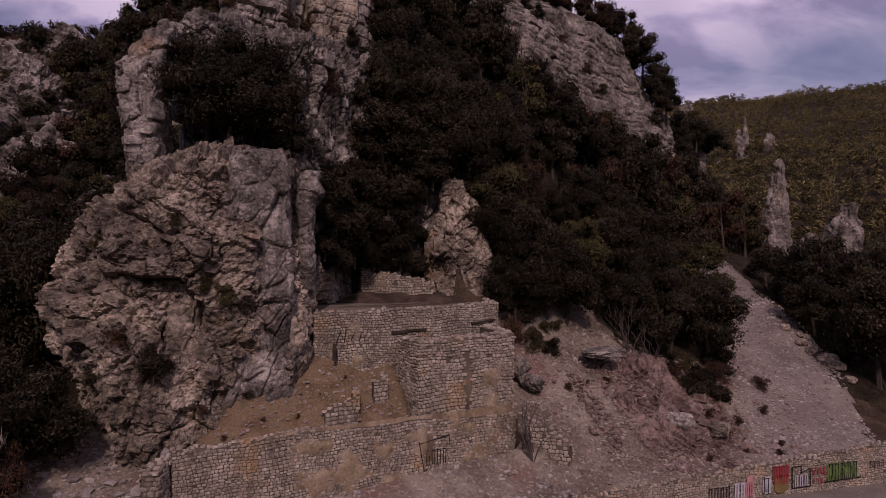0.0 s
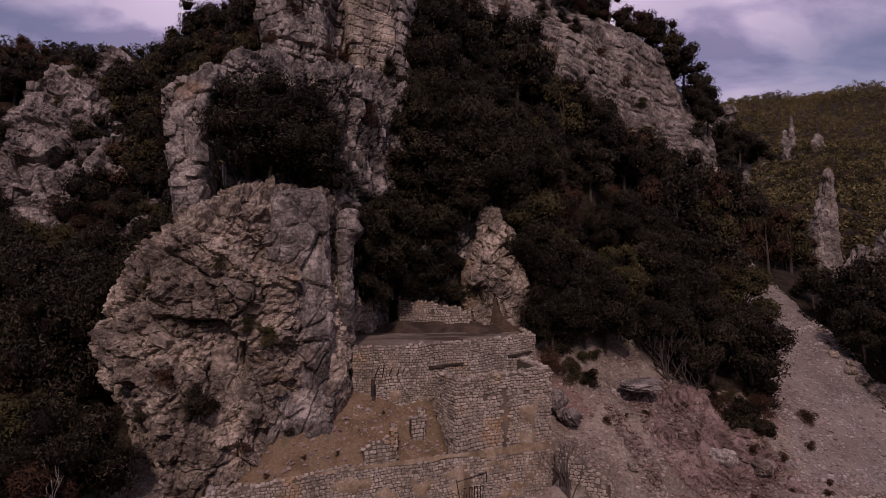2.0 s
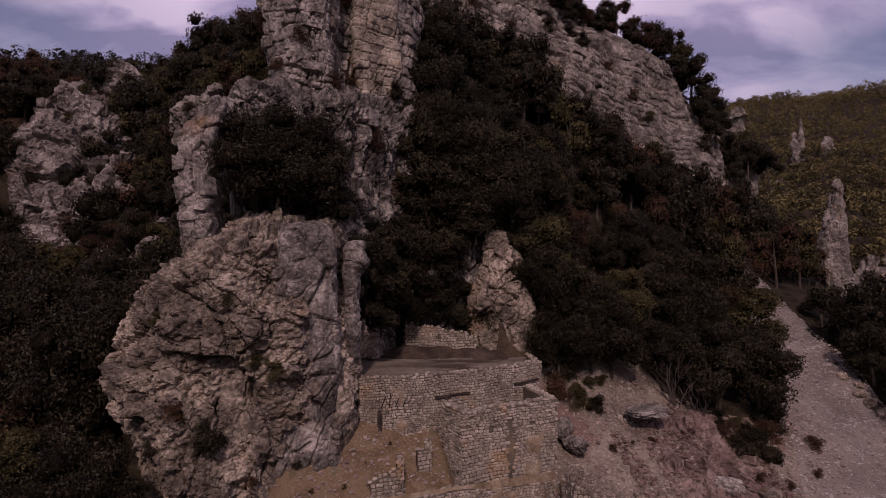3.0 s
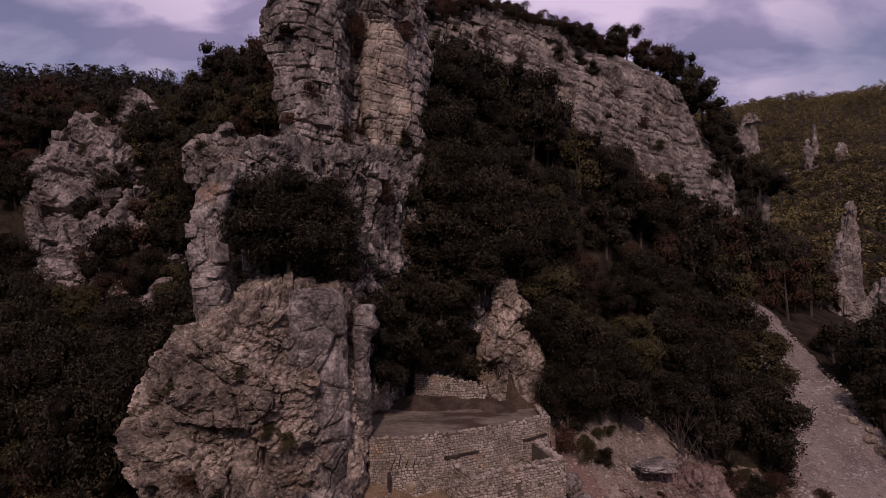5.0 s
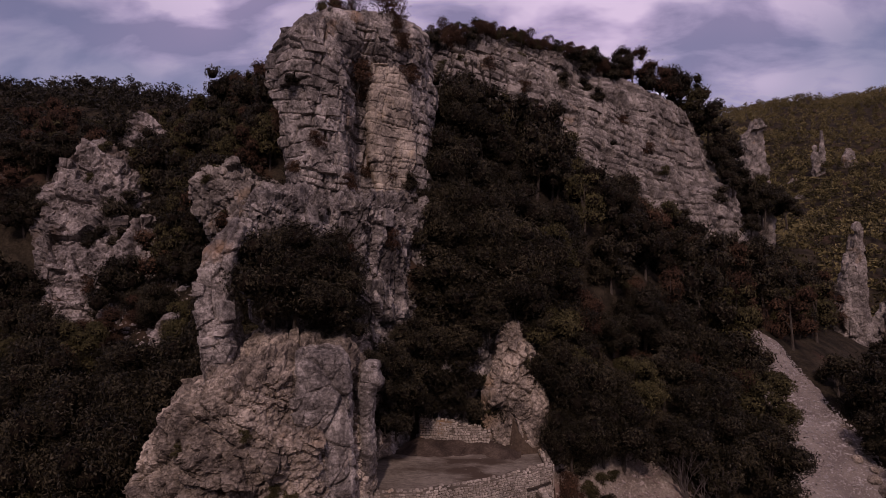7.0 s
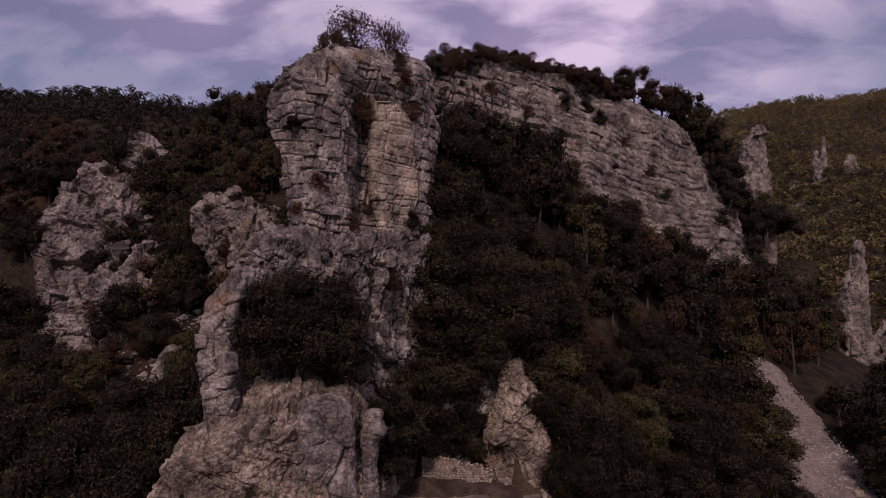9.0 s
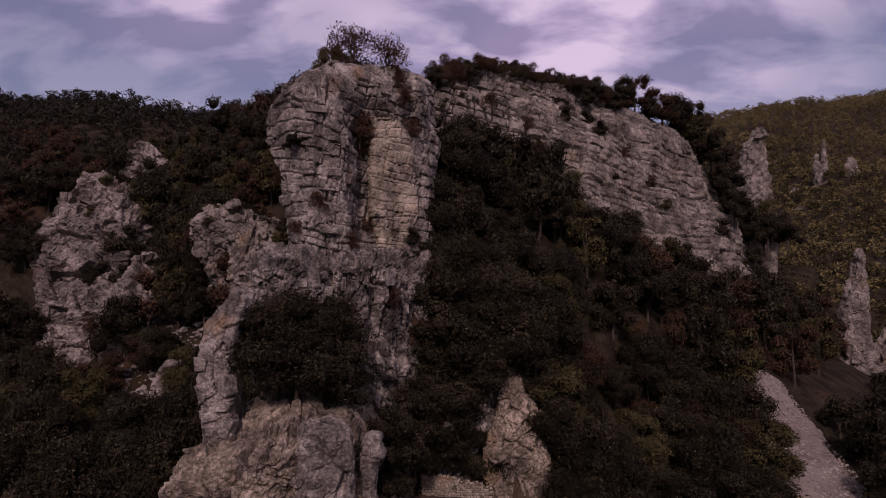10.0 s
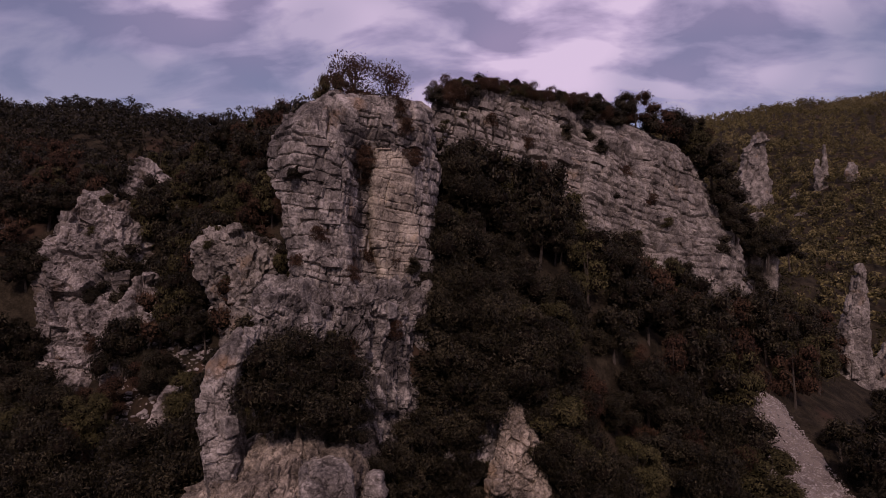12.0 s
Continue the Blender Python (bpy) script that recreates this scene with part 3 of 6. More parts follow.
def top_of(ob, x, y, other):
    """How high a rock stands at x and y."""
    p, _ = FORMS[ob.name]
    near = p[(p[:, 0] - x) ** 2 + (p[:, 1] - y) ** 2 < 1.2]
    return float(near[:, 2].max()) if len(near) else other


# the great outcrop beside the walls, with its split flakes and the block that juts over the terrace
outcrop = cliff("rock_outcrop", [
    (2, (-18.6, 36), (-17.8, 33), (-15.7, 31.2), (-13, 31), (-11, 32.6), (-9.4, 35.4), (-9, 39)),
    (8, (-21.3, 37), (-20.9, 33.2), (-17.5, 30.7), (-14.3, 30.7), (-11, 32.8), (-8.5, 35.8), (-8.4, 40)),
    (12, (-22.5, 37), (-21.8, 33.0), (-18.1, 30.6), (-14.6, 30.9), (-10.9, 32.7), (-8.3, 36.3), (-8.3, 41)),
    (16, (-21.4, 37), (-20.2, 33), (-17.4, 31.5), (-14, 31.3), (-10.6, 33), (-8.6, 36.5), (-8.7, 41)),
    (19.2, (-18.6, 37), (-17.6, 33.7), (-15.8, 32.5), (-13.6, 32.0), (-11, 33.2), (-8.8, 35.4), (-8.8, 40)),
    (20.5, (-17.2, 38), (-16.4, 36.2), (-14.8, 35.6), (-13, 35.6), (-11.2, 36), (-9.4, 37.2), (-9.2, 40))],
    "massive grey limestone outcrop, cracked and rubbly, beside the stone walls", 11, depth=4, spacing=0.085, size=(1.3, 1.25, 1.15), amp=0.44, lump=0.6, dome=0.4, joint=0.26, dip=(10, 35, 10), mat=ROCK_WARM)
crag("flake", [(14.0, -14.1, 33.6, 1.0, 1.6), (17, -14.0, 33.4, 0.95, 1.6), (19.4, -13.9, 33.5, 0.85, 1.4), (20.1, -13.8, 33.7, 0.6, 1.1)], "upright flake of reddish limestone on the outcrop", 12, turn=14, n=4.5, spacing=0.08, size=(1.7, 1.5, 2.0), amp=0.22, lump=0.1, dome=0.4, joint=0.16, mat=ROCK_WARM, grain=((1.0, 1.3), (0.40, 0.14), (0.16, 0.05)), parent=outcrop)
crag("slab", [(11.5, -10.9, 35.3, 1.9, 2.2), (15, -10.9, 35.2, 1.8, 2.1), (18, -10.8, 35.1, 1.7, 1.9), (19.8, -10.8, 35.1, 1.6, 1.7), (20.5, -10.9, 35.2, 1.35, 1.5)], "broad pale slab of split limestone leaning on the outcrop", 13, turn=24, n=6, spacing=0.075, size=(2.3, 2.2, 2.5), amp=0.24, lump=0.15, dome=0.3, joint=0.22, dip=(0, 35, 0), mat=ROCK, grain=((1.0, 1.2), (0.40, 0.16), (0.16, 0.06)), parent=outcrop)
crag("block", [(17.6, -8.2, 36.6, 0.45, 0.7), (18.4, -8.0, 36.5, 0.68, 0.8), (19.5, -8.0, 36.5, 0.55, 0.7)], "rounded limestone block jutting over the terrace", 14, n=2.6, spacing=0.09, amp=0.12, lump=0.15, dome=0.3, joint=0.08, parent=outcrop)
crag("bulge", [(6.5, -9.7, 36.6, 1.3, 1.6), (9, -9.4, 36.4, 1.5, 1.9), (10.6, -9.4, 36.5, 1.4, 1.9), (11.6, -9.4, 36.7, 1.1, 1.5)], "smooth pale limestone bulge under an overhang", 15, turn=20, n=2.3, spacing=0.1, size=(2.2, 2, 2.0), amp=0.2, lump=0.3, dome=0.5, joint=0.18, mat=ROCK_WARM, parent=outcrop)
# the slab column, the ledge cliff behind it and the high cliff
pillar = crag("rock_pillar", [(17.5, -17.1, 35.9, 1.15, 1.8), (20.6, -17.2, 35.7, 1.02, 1.6), (23, -17.35, 35.6, 1.05, 1.5), (24.4, -17.4, 35.6, 1.12, 1.4), (26.2, -17.2, 35.8, 1.05, 1.4), (27.4, -16.7, 36.0, 0.9, 1.2), (28.2, -16.2, 36.2, 0.6, 0.9)], "upright limestone column of stacked slabs", 21, turn=8, n=5.5, spacing=0.075, size=(1.5, 1.5, 1.9), amp=0.24, lump=0.12, dome=0.4, joint=0.22, dip=(0, 4, 0), grain=((1.0, 1.0), (0.42, 0.2), (0.16, 0.07)))
ledge = cliff("ledge_cliff", [
    (12, (-16, 43), (-14.5, 40.5), (-12, 41.2), (-9.2, 42.2), (-6.9, 45.4), (-5.6, 49)),
    (20, (-17.4, 42), (-16, 39.6), (-12.8, 41), (-8.8, 42.3), (-6.8, 45.6), (-5.4, 49)),
    (26, (-18.2, 42), (-16.6, 38.6), (-12.7, 40.8), (-9.4, 42.2), (-6.6, 46), (-5.0, 49)),
    (29.4, (-18.4, 42), (-16.3, 38.4), (-12.6, 40.8), (-9.3, 42.3), (-6.4, 46.6), (-5, 50)),
    (30.8, (-18.2, 43), (-15.8, 39.8), (-12.4, 42), (-9.4, 43.8), (-7, 48), (-5.5, 51))],
    "fluted grey limestone cliff below a ledge", 22, depth=5, spacing=0.09, style="fluted", size=(0.9, 0.9, 1.6), amp=0.40, lump=0.6, dome=0.4, joint=0.34, mat=ROCK_STREAKED)
high = cliff("high_cliff", [
    (28, (-17, 49), (-16, 43.8), (-13.6, 42.7), (-11.6, 43.8), (-11.2, 47.2), (-8.4, 48.0), (-6.5, 49.6), (-6.0, 54)),
    (36, (-17.6, 49), (-16.3, 43.9), (-13.7, 42.6), (-11.6, 43.7), (-11.2, 47.4), (-8.5, 47.9), (-6.5, 50.0), (-6.0, 54)),
    (40.5, (-19.2, 50), (-18.4, 45), (-14.0, 42.4), (-11.6, 43.8), (-11.0, 47.2), (-8.5, 47.6), (-6.6, 50.2), (-6.1, 55)),
    (43.2, (-18.2, 51), (-17.2, 46.2), (-14.2, 43.5), (-11.6, 44.6), (-10.6, 46.6), (-8.6, 47), (-6.6, 50.4), (-6.2, 55)),
    (45.4, (-14.8, 52), (-14.3, 48.3), (-12.8, 46.6), (-11, 46.6), (-9.8, 47.2), (-8.6, 47.7), (-7.2, 50.9), (-6.8, 55))],
    "high limestone cliff of bedded blocks split by upright cracks", 23, depth=5, spacing=0.08, style="bedded", size=(1.3, 1.6, 0.95), amp=0.34, lump=0.5, dome=0.6, joint=0.34, dip=(0, 9, 30), mat=ROCK)
crag("stained_face", [(31.4, -9.0, 49.0, 1.5, 1.3), (33.5, -9.1, 48.9, 1.9, 1.4), (36.5, -9.2, 48.9, 2.0, 1.4), (39, -9.4, 48.8, 1.8, 1.5), (41.2, -9.6, 48.6, 1.4, 1.3)], "pale ochre-stained face of the high cliff, freshly broken", 28, turn=30, n=5.0, spacing=0.075, style="bedded", size=(1.2, 1.5, 0.8), amp=0.2, lump=0.25, dome=0.5, joint=0.2, dip=(0, 9, 30), mat=ROCK_STAINED, parent=high)
middle = cliff("mid_rock", [
    (10.5, (-1.2, 48), (-1.4, 46.3), (0.5, 45.4), (2.6, 45.6), (3.4, 46.5), (3.6, 49)),
    (15, (-0.9, 48), (-0.8, 46.6), (0.9, 45.7), (2.6, 46), (3.4, 46.8), (3.5, 49)),
    (17.7, (-0.4, 49), (-0.3, 46.9), (1.0, 46.2), (2.5, 46.5), (3.3, 47.1), (3.5, 49)),
    (20.3, (-0.3, 49), (-0.2, 47.4), (0.5, 46.9), (1.2, 47.1), (1.6, 47.5), (1.8, 49))],
    "pale weathered limestone spur at the back of the terrace", 24, depth=2, spacing=0.075, size=(1.3, 1.2, 1.6), amp=0.36, lump=0.3, dome=0.5, joint=0.28, mat=ROCK_WARM)
crag("recess_rock", [(8, -4.2, 48.8, 4.6, 2.5), (14, -4.2, 48.6, 4.5, 2.3), (18, -4.2, 49.0, 4.3, 2.2), (22, -4.0, 49.8, 4.0, 2.2), (25, -4.0, 50.6, 3.4, 2.0)], "dark streaked limestone face behind the terrace", 27, turn=4, spacing=0.12, style="fluted", size=(1.1, 1.1, 1.5), amp=0.35, joint=0.3, mat=ROCK_STREAKED)
gully = crag("gully_rock", [(15, 5.0, 59.5, 2.6, 2), (21, 5.4, 59.6, 2.3, 2), (24.0, 5.6, 59.6, 1.4, 1.6)], "dark limestone rib among the trees", 25, turn=20, spacing=0.16, size=(1.2, 1.2, 1.8), amp=0.4)
# the long bedded scarp
scarp = cliff("bedded_scarp", [
    (24, (-8, 66), (0, 64), (8, 67), (15, 70), (22, 74), (29, 77.5), (34, 84)),
    (32, (-8, 67), (0, 66), (7.5, 69), (12.5, 72), (20, 76.5), (28, 81), (33, 88)),
    (37, (-8, 67), (0, 67), (7.3, 70.5), (12.5, 74), (18.4, 78.2), (25, 83), (31, 90)),
    (43.5, (-8, 66.5), (0.8, 69.4), (6, 72), (11, 76), (17.3, 79.7), (25.6, 87), (29, 93)),
    (48.5, (-8, 67), (-3.5, 68.7), (2.5, 72.5), (7, 76.5), (12, 81), (17, 86), (22, 93)),
    (50.6, (-7, 69), (-1.2, 70.8), (3.5, 74.6), (7, 78), (10, 82), (13, 86), (17, 92))],
    "long sloping limestone scarp of thin bedded courses", 31, depth=8, spacing=0.11, style="bedded", size=(1.7, 1.6, 0.95), amp=0.34, lump=0.8, dome=0.6, joint=0.66, dip=(-4, 13, 32), mat=ROCK_FAR)
# crags across the ravine on the near side of the wooded hill
pale = cliff("pale_crag", [
    (22, (-29, 62), (-28.5, 59), (-27, 57.6), (-25, 57.1), (-23, 58), (-22.5, 62)),
    (28, (-31.5, 62), (-30.8, 59.5), (-29.3, 58.5), (-26.5, 57.3), (-23.5, 57.6), (-22.5, 62)),
    (32, (-34, 63), (-33, 60), (-30.8, 58.4), (-27.5, 57.3), (-24.5, 57.3), (-23, 62)),
    (34.6, (-33, 63), (-32, 61), (-30.5, 59), (-28, 57.9), (-26.5, 58.1), (-26, 61))],
    "pale leaning limestone crag above an overhang", 41, depth=3, spacing=0.15, style="fluted", size=(1.6, 1.6, 2.0), amp=0.45, dome=0.8, mat=ROCK_FAR)
side = cliff("side_crag", [
    (12, (-54, 68), (-53, 62.5), (-50, 60.6), (-46, 60.6), (-42, 61.6), (-40, 66)),
    (22, (-56, 70), (-54.5, 64.5), (-51, 62.2), (-47, 63), (-43, 63.6), (-41, 68)),
    (31, (-58, 72), (-56, 67), (-52.5, 65.6), (-48.8, 67), (-45, 67.2), (-43, 71)),
    (36.6, (-55.5, 73), (-54, 69), (-52, 67.9), (-49.5, 68.7), (-46.5, 69.6), (-45.5, 73)),
    (39.2, (-53, 73), (-52.5, 70.5), (-51.5, 69.6), (-50.3, 69.9), (-49, 70.6), (-49, 73))],
    "tapering grey limestone crag above the ravine", 42, depth=4, spacing=0.14, size=(1.7, 1.5, 1.3), amp=0.6, lump=0.9, dome=0.7, joint=0.4, mat=ROCK_DARK)
rib = crag("side_crag", [(10, -38.5, 61, 3.6, 3.4), (19, -39.6, 62.5, 3.0, 3.0), (25, -40.6, 64.2, 2.0, 2.2), (28.8, -40.8, 65.4, 1.0, 1.4)], "broken limestone rib above the ravine", 43, turn=10, spacing=0.14, size=(1.6, 1.4, 1.4), amp=0.6, joint=0.4, mat=ROCK_DARK)
crag("side_crag", [(8, -31.5, 53.6, 2.6, 2.0), (16, -31, 53.6, 2.1, 1.8), (19.2, -30.7, 53.8, 1.4, 1.4)], "low grey limestone knob among scrub", 46, turn=20, spacing=0.12, size=(1.4, 1.3, 1.2), amp=0.45, joint=0.3, mat=ROCK_DARK)
crag("side_crag", [(18, -60, 71, 4.0, 4.0), (28, -61.5, 72, 3.6, 3.4), (34, -62.6, 73, 2.6, 2.4), (37, -63.2, 73.6, 1.4, 1.5)], "grey limestone crag on the wooded slope", 44, turn=10, spacing=0.2, size=(1.8, 1.6, 1.4), amp=0.6, joint=0.4, mat=ROCK_DARK)
crag("side_crag", [(36, -49.2, 79.5, 4.2, 3.0), (41, -49.4, 79.8, 3.2, 2.4), (44, -49.6, 80.0, 1.8, 1.6)], "weathered pale rock among bushes", 45, spacing=0.2, size=(1.4, 1.4, 1.0), amp=0.5, mat=ROCK_DARK)
# pinnacles beyond the scree
crag("rock_pinnacle", [(6, 53.6, 97.2, 2.8, 2.8), (15, 53.6, 97.5, 2.3, 2.2), (21, 53.9, 98, 1.8, 1.7), (25, 54.2, 98, 1.3, 1.2), (29.0, 54.4, 98, 0.7, 0.7)], "slender limestone pinnacle rising from the woods", 51, spacing=0.15, size=(1.4, 1.4, 2.6), amp=0.5, lump=0.4, dome=0.9, grain=((1.0, 0.6), (0.4, 0.25), (0.16, 0.08)), mat=ROCK_FAR)
crag("rock_pinnacle", [(4, 66, 101, 4.0, 3.4), (12, 67, 102, 3.2, 2.8), (18, 69.0, 104, 2.2, 2.0), (22.5, 70, 104, 1.4, 1.3)], "broad broken limestone pinnacle", 52, spacing=0.3, size=(1.6, 1.4, 2.6), amp=0.6, dome=1.0, mat=ROCK_FAR)
crag("rock_pinnacle", [(6, 59.5, 99, 3.2, 2.6), (13, 60, 100, 2.2, 2.0), (17, 61, 101, 1.2, 1.2)], "small limestone pinnacle among dark trees", 53, spacing=0.3, size=(1.4, 1.4, 2.0), amp=0.5, mat=ROCK_FAR)
crag("rock_rib", [(0, 61.5, 97, 8.5, 4), (7, 62.5, 98.5, 7.5, 3.5), (12, 64, 100, 5.5, 3), (14.5, 65, 101, 4.0, 2.4)], "pale rocky rib between two pinnacles", 55, turn=14, spacing=0.22, size=(1.6, 1.4, 1.6), amp=0.6, lump=1.0, mat=ROCK_FAR)
crag("rock_spire", [(38, 87, 222, 7.5, 5), (50, 87.2, 223, 6, 4.4), (57, 87.6, 224, 4.6, 3.4), (64, 88.4, 224, 3.2, 2.6), (67, 88.8, 224, 2.0, 1.8)], "grey rock spire on the far wooded hillside", 54, spacing=0.5, size=(3, 3, 4), amp=1.0, dome=1.5, mat=ROCK_FAR)
for i, (x, y, z, w, h) in enumerate(((111.3, 223, 55, 1.2, 8.4), (108.6, 222, 54, 1.1, 4.6), (120.6, 224, 53, 2.2, 4.6), (101, 221, 44, 1.8, 3.0), (93.6, 200, 37, 3.0, 3.0), (97, 196, 33, 3.5, 3.0), (39.5, 98.5, 33, 2.2, 4.0), (35.5, 96.5, 33, 2.0, 3.6))):
    crag("hill_rock", [(z - 4, x, y, w * 1.25, w), (z, x, y, w * 1.1, w), (z + h * 0.75, x, y + 0.5, w * 0.75, w * 0.7), (z + h, x, y + 0.7, w * 0.45, w * 0.45)], "pale rock outcrop on the far wooded hillside", 81 + i, spacing=0.4, size=(2, 2, 2.4), amp=0.6, lump=0.6, grain=((1.0, 0.6), (0.4, 0.25), (0.16, 0.08)), dome=0.8, mat=ROCK_FAR)

# blocks proud of the faces
stud(scarp, 150, 26, 50.2, (0.4, 0.9), (0.8, 2.2), 1, 14, 0.35)
stud(high, 90, 30, 45, (0.4, 1.0), (0.5, 1.6), 2, 8, 0.36)
stud(ledge, 45, 22, 30.4, (0.6, 1.8), (0.4, 1.1), 4, 4, 0.35)
stud(outcrop, 90, 3, 17.5, (0.3, 0.8), (0.4, 1.1), 5, 20, 0.36)
stud(side, 60, 17, 38, (0.6, 1.4), (0.7, 2.0), 6, 6, 0.4)
stud(pale, 30, 26, 34.5, (0.6, 1.6), (0.5, 1.4), 7, 6, 0.4)
stud(pillar, 14, 20, 27.5, (0.5, 1.3), (0.5, 1.2), 8, 4, 0.4)
stud(middle, 16, 11.5, 17, (0.4, 1.0), (0.4, 0.9), 9, 6, 0.35)


# ---- trees and bushes ----
def tube(bm, pts, radii, sides=6):
    rings = []
    for i, p in enumerate(pts):
        d = (pts[min(i + 1, len(pts) - 1)] - pts[max(i - 1, 0)]).normalized()
        side = d.orthogonal().normalized()
        up = d.cross(side)
        rings.append([bm.verts.new(p + radii[i] * (math.cos(2 * math.pi * k / sides) * side + math.sin(2 * math.pi * k / sides) * up)) for k in range(sides)])
    for a, b in zip(rings, rings[1:]):
        for k in range(sides):
            bm.faces.new((a[k], a[(k + 1) % sides], b[(k + 1) % sides], b[k]))
    bm.faces.new(rings[-1])


def leaves(centres, normals, size, rng):
    """Small folded leaf sprays, one quad each, facing roughly outwards."""
    n = len(centres)
    nn = normals + rng.normal(0, 0.55, (n, 3))
    nn /= np.linalg.norm(nn, axis=1, keepdims=True)
    a = np.cross(nn, rng.normal(0, 1, (n, 3)))
    a /= np.linalg.norm(a, axis=1, keepdims=True)
    b = np.cross(nn, a)
    ln = (size * rng.uniform(0.6, 1.3, n))[:, None]
    wd = ln * rng.uniform(0.30, 0.5, n)[:, None]
    v = np.stack([centres - a * ln * 0.5, centres + b * wd * 0.5 - nn * 0.02, centres + a * ln * 0.5, centres - b * wd * 0.5 - nn * 0.02], 1).reshape(-1, 3)
    return v, np.arange(4 * n).reshape(-1, 4)


def crown_cloud(rng, width, tall, base, lobes, count, size, flat=1.0, fat=1.0):
    """Leaf sprays over uneven lobes, and a few inside."""
    cs, rs = [], []
    for i in range(lobes):
        a, r = rng.uniform(0, 2 * math.pi), math.sqrt(rng.uniform(0, 1)) * 0.62
        h = rng.uniform(0.16, 0.86)
        taper = math.sqrt(max(0.06, 1 - abs(h - 0.42) ** 2 * 3.0))
        cs.append((math.cos(a) * r * width * taper, math.sin(a) * r * width * taper, base + h * (tall - base)))
        rs.append(rng.uniform(0.22, 0.40) * fat * width * (0.75 + 0.35 * taper))
    cs, rs = np.array(cs), np.array(rs)
    pick = rng.choice(lobes, count, p=rs ** 2 / (rs ** 2).sum())
    d = rng.normal(0, 1, (count, 3))
    d /= np.linalg.norm(d, axis=1, keepdims=True)
    d[:, 2] = np.where((d[:, 2] < -0.35) & (rng.uniform(0, 1, count) < 0.6), -d[:, 2], d[:, 2])
    depth = 1 - np.abs(rng.normal(0, 0.16, count))
    depth = np.where(rng.uniform(0, 1, count) < 0.16, 1 + rng.exponential(0.12, count), depth)
    clump = 0.82 + 0.30 * value_noise(d * 3.1 + pick[:, None] * 7.7, 5)
    p = cs[pick] + d * (rs[pick] * depth * clump)[:, None] * np.array([1, 1, 0.85 * flat])
    return p, d, cs, rs


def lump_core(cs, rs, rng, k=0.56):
    """Inner lumps of twigs and old leaves that close a crown, its inner shade put into their colour."""
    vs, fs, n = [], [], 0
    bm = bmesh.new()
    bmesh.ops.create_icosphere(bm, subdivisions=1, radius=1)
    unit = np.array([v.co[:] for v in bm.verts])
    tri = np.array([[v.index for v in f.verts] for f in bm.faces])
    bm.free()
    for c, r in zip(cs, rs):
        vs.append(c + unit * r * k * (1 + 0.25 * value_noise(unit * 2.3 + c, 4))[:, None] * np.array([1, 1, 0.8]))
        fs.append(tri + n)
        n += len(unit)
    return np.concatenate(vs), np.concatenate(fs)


def tree(name, label, seed, width, tall, lobes, count, size, mat, base=0.22, category="tree", group="", bark=None, core=True, limbs=7, fat=1.1):
    """A thing of trunk, limbs and a ragged crown, about 'tall' metres high."""
    rng = np.random.default_rng(seed)
    top = tagged(new(name), label, category, group)
    p, d, cs, rs = crown_cloud(rng, width, tall, tall * base, lobes, count, size, fat=fat)
    bm = bmesh.new()
    lean = Vector((rng.uniform(-0.3, 0.3), rng.uniform(-0.3, 0.3), 0))
    trunk = [Vector((0, 0, -0.6)), Vector((0, 0, 0)), lean * 0.5 + Vector((0, 0, tall * 0.25)), lean + Vector((0, 0, tall * 0.5)), lean * 1.4 + Vector((0, 0, tall * 0.8))]
    r0 = 0.028 * tall
    tube(bm, trunk, [r0 * 1.35, r0, r0 * 0.75, r0 * 0.5, r0 * 0.15])
    part("trunk", bm, bark or BARK, top)
    bm = bmesh.new()
    for c in cs[:limbs]:
        a = trunk[2].lerp(trunk[3], rng.uniform(0, 1))
        b = Vector(c)
        tube(bm, [a, a.lerp(b, 0.5) + Vector((0, 0, 0.12 * tall * rng.uniform(-0.3, 0.6))), b], [r0 * 0.45, r0 * 0.3, r0 * 0.1], 5)
    part("limb", bm, bark or BARK, top)
    v, f = leaves(p, d, size, rng)
    crown = part("crown", sheet("crown", v, f), mat, top)
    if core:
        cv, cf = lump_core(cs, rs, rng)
        part("inner_foliage", sheet("inner_foliage", cv, cf, True), SHADED_TWIG, crown)
    return top


def bare_shrub(name, label, seed, tall, spread, stems, mat, category="shrub"):
    rng = random.Random(seed)
    top = tagged(new(name), label, category)

    def twig(bm, p, d, ln, r, depth):
        q = p + d * ln * 0.5 + Vector((rng.uniform(-1, 1), rng.uniform(-1, 1), rng.uniform(-0.5, 1))) * ln * 0.07
        e = q + (d + Vector((rng.uniform(-1, 1), rng.uniform(-1, 1), rng.uniform(-0.2, 0.6))) * 0.25).normalized() * ln * 0.5
        tube(bm, [p, q, e], [r, r * 0.8, r * 0.5], 4)
        if depth:
            for _ in range(rng.choice((2, 3, 3))):
                nd = (d + Vector((rng.uniform(-1, 1), rng.uniform(-1, 1), rng.uniform(-0.4, 0.8))) * 0.65).normalized()
                twig(bm, q.lerp(e, rng.random()), nd, ln * rng.uniform(0.5, 0.75), r * 0.55, depth - 1)

    for _ in range(stems):
        bm = bmesh.new()
        a = rng.uniform(0, 2 * math.pi)
        d = Vector((math.cos(a) * spread, math.sin(a) * spread, 1)).normalized()
        twig(bm, Vector((math.cos(a), math.sin(a), 0)) * 0.1 - d * 0.2, d, tall * rng.uniform(0.5, 0.7), 0.035 * tall / 2.5, 3)
        part("stem", bm, mat, top)
    return top


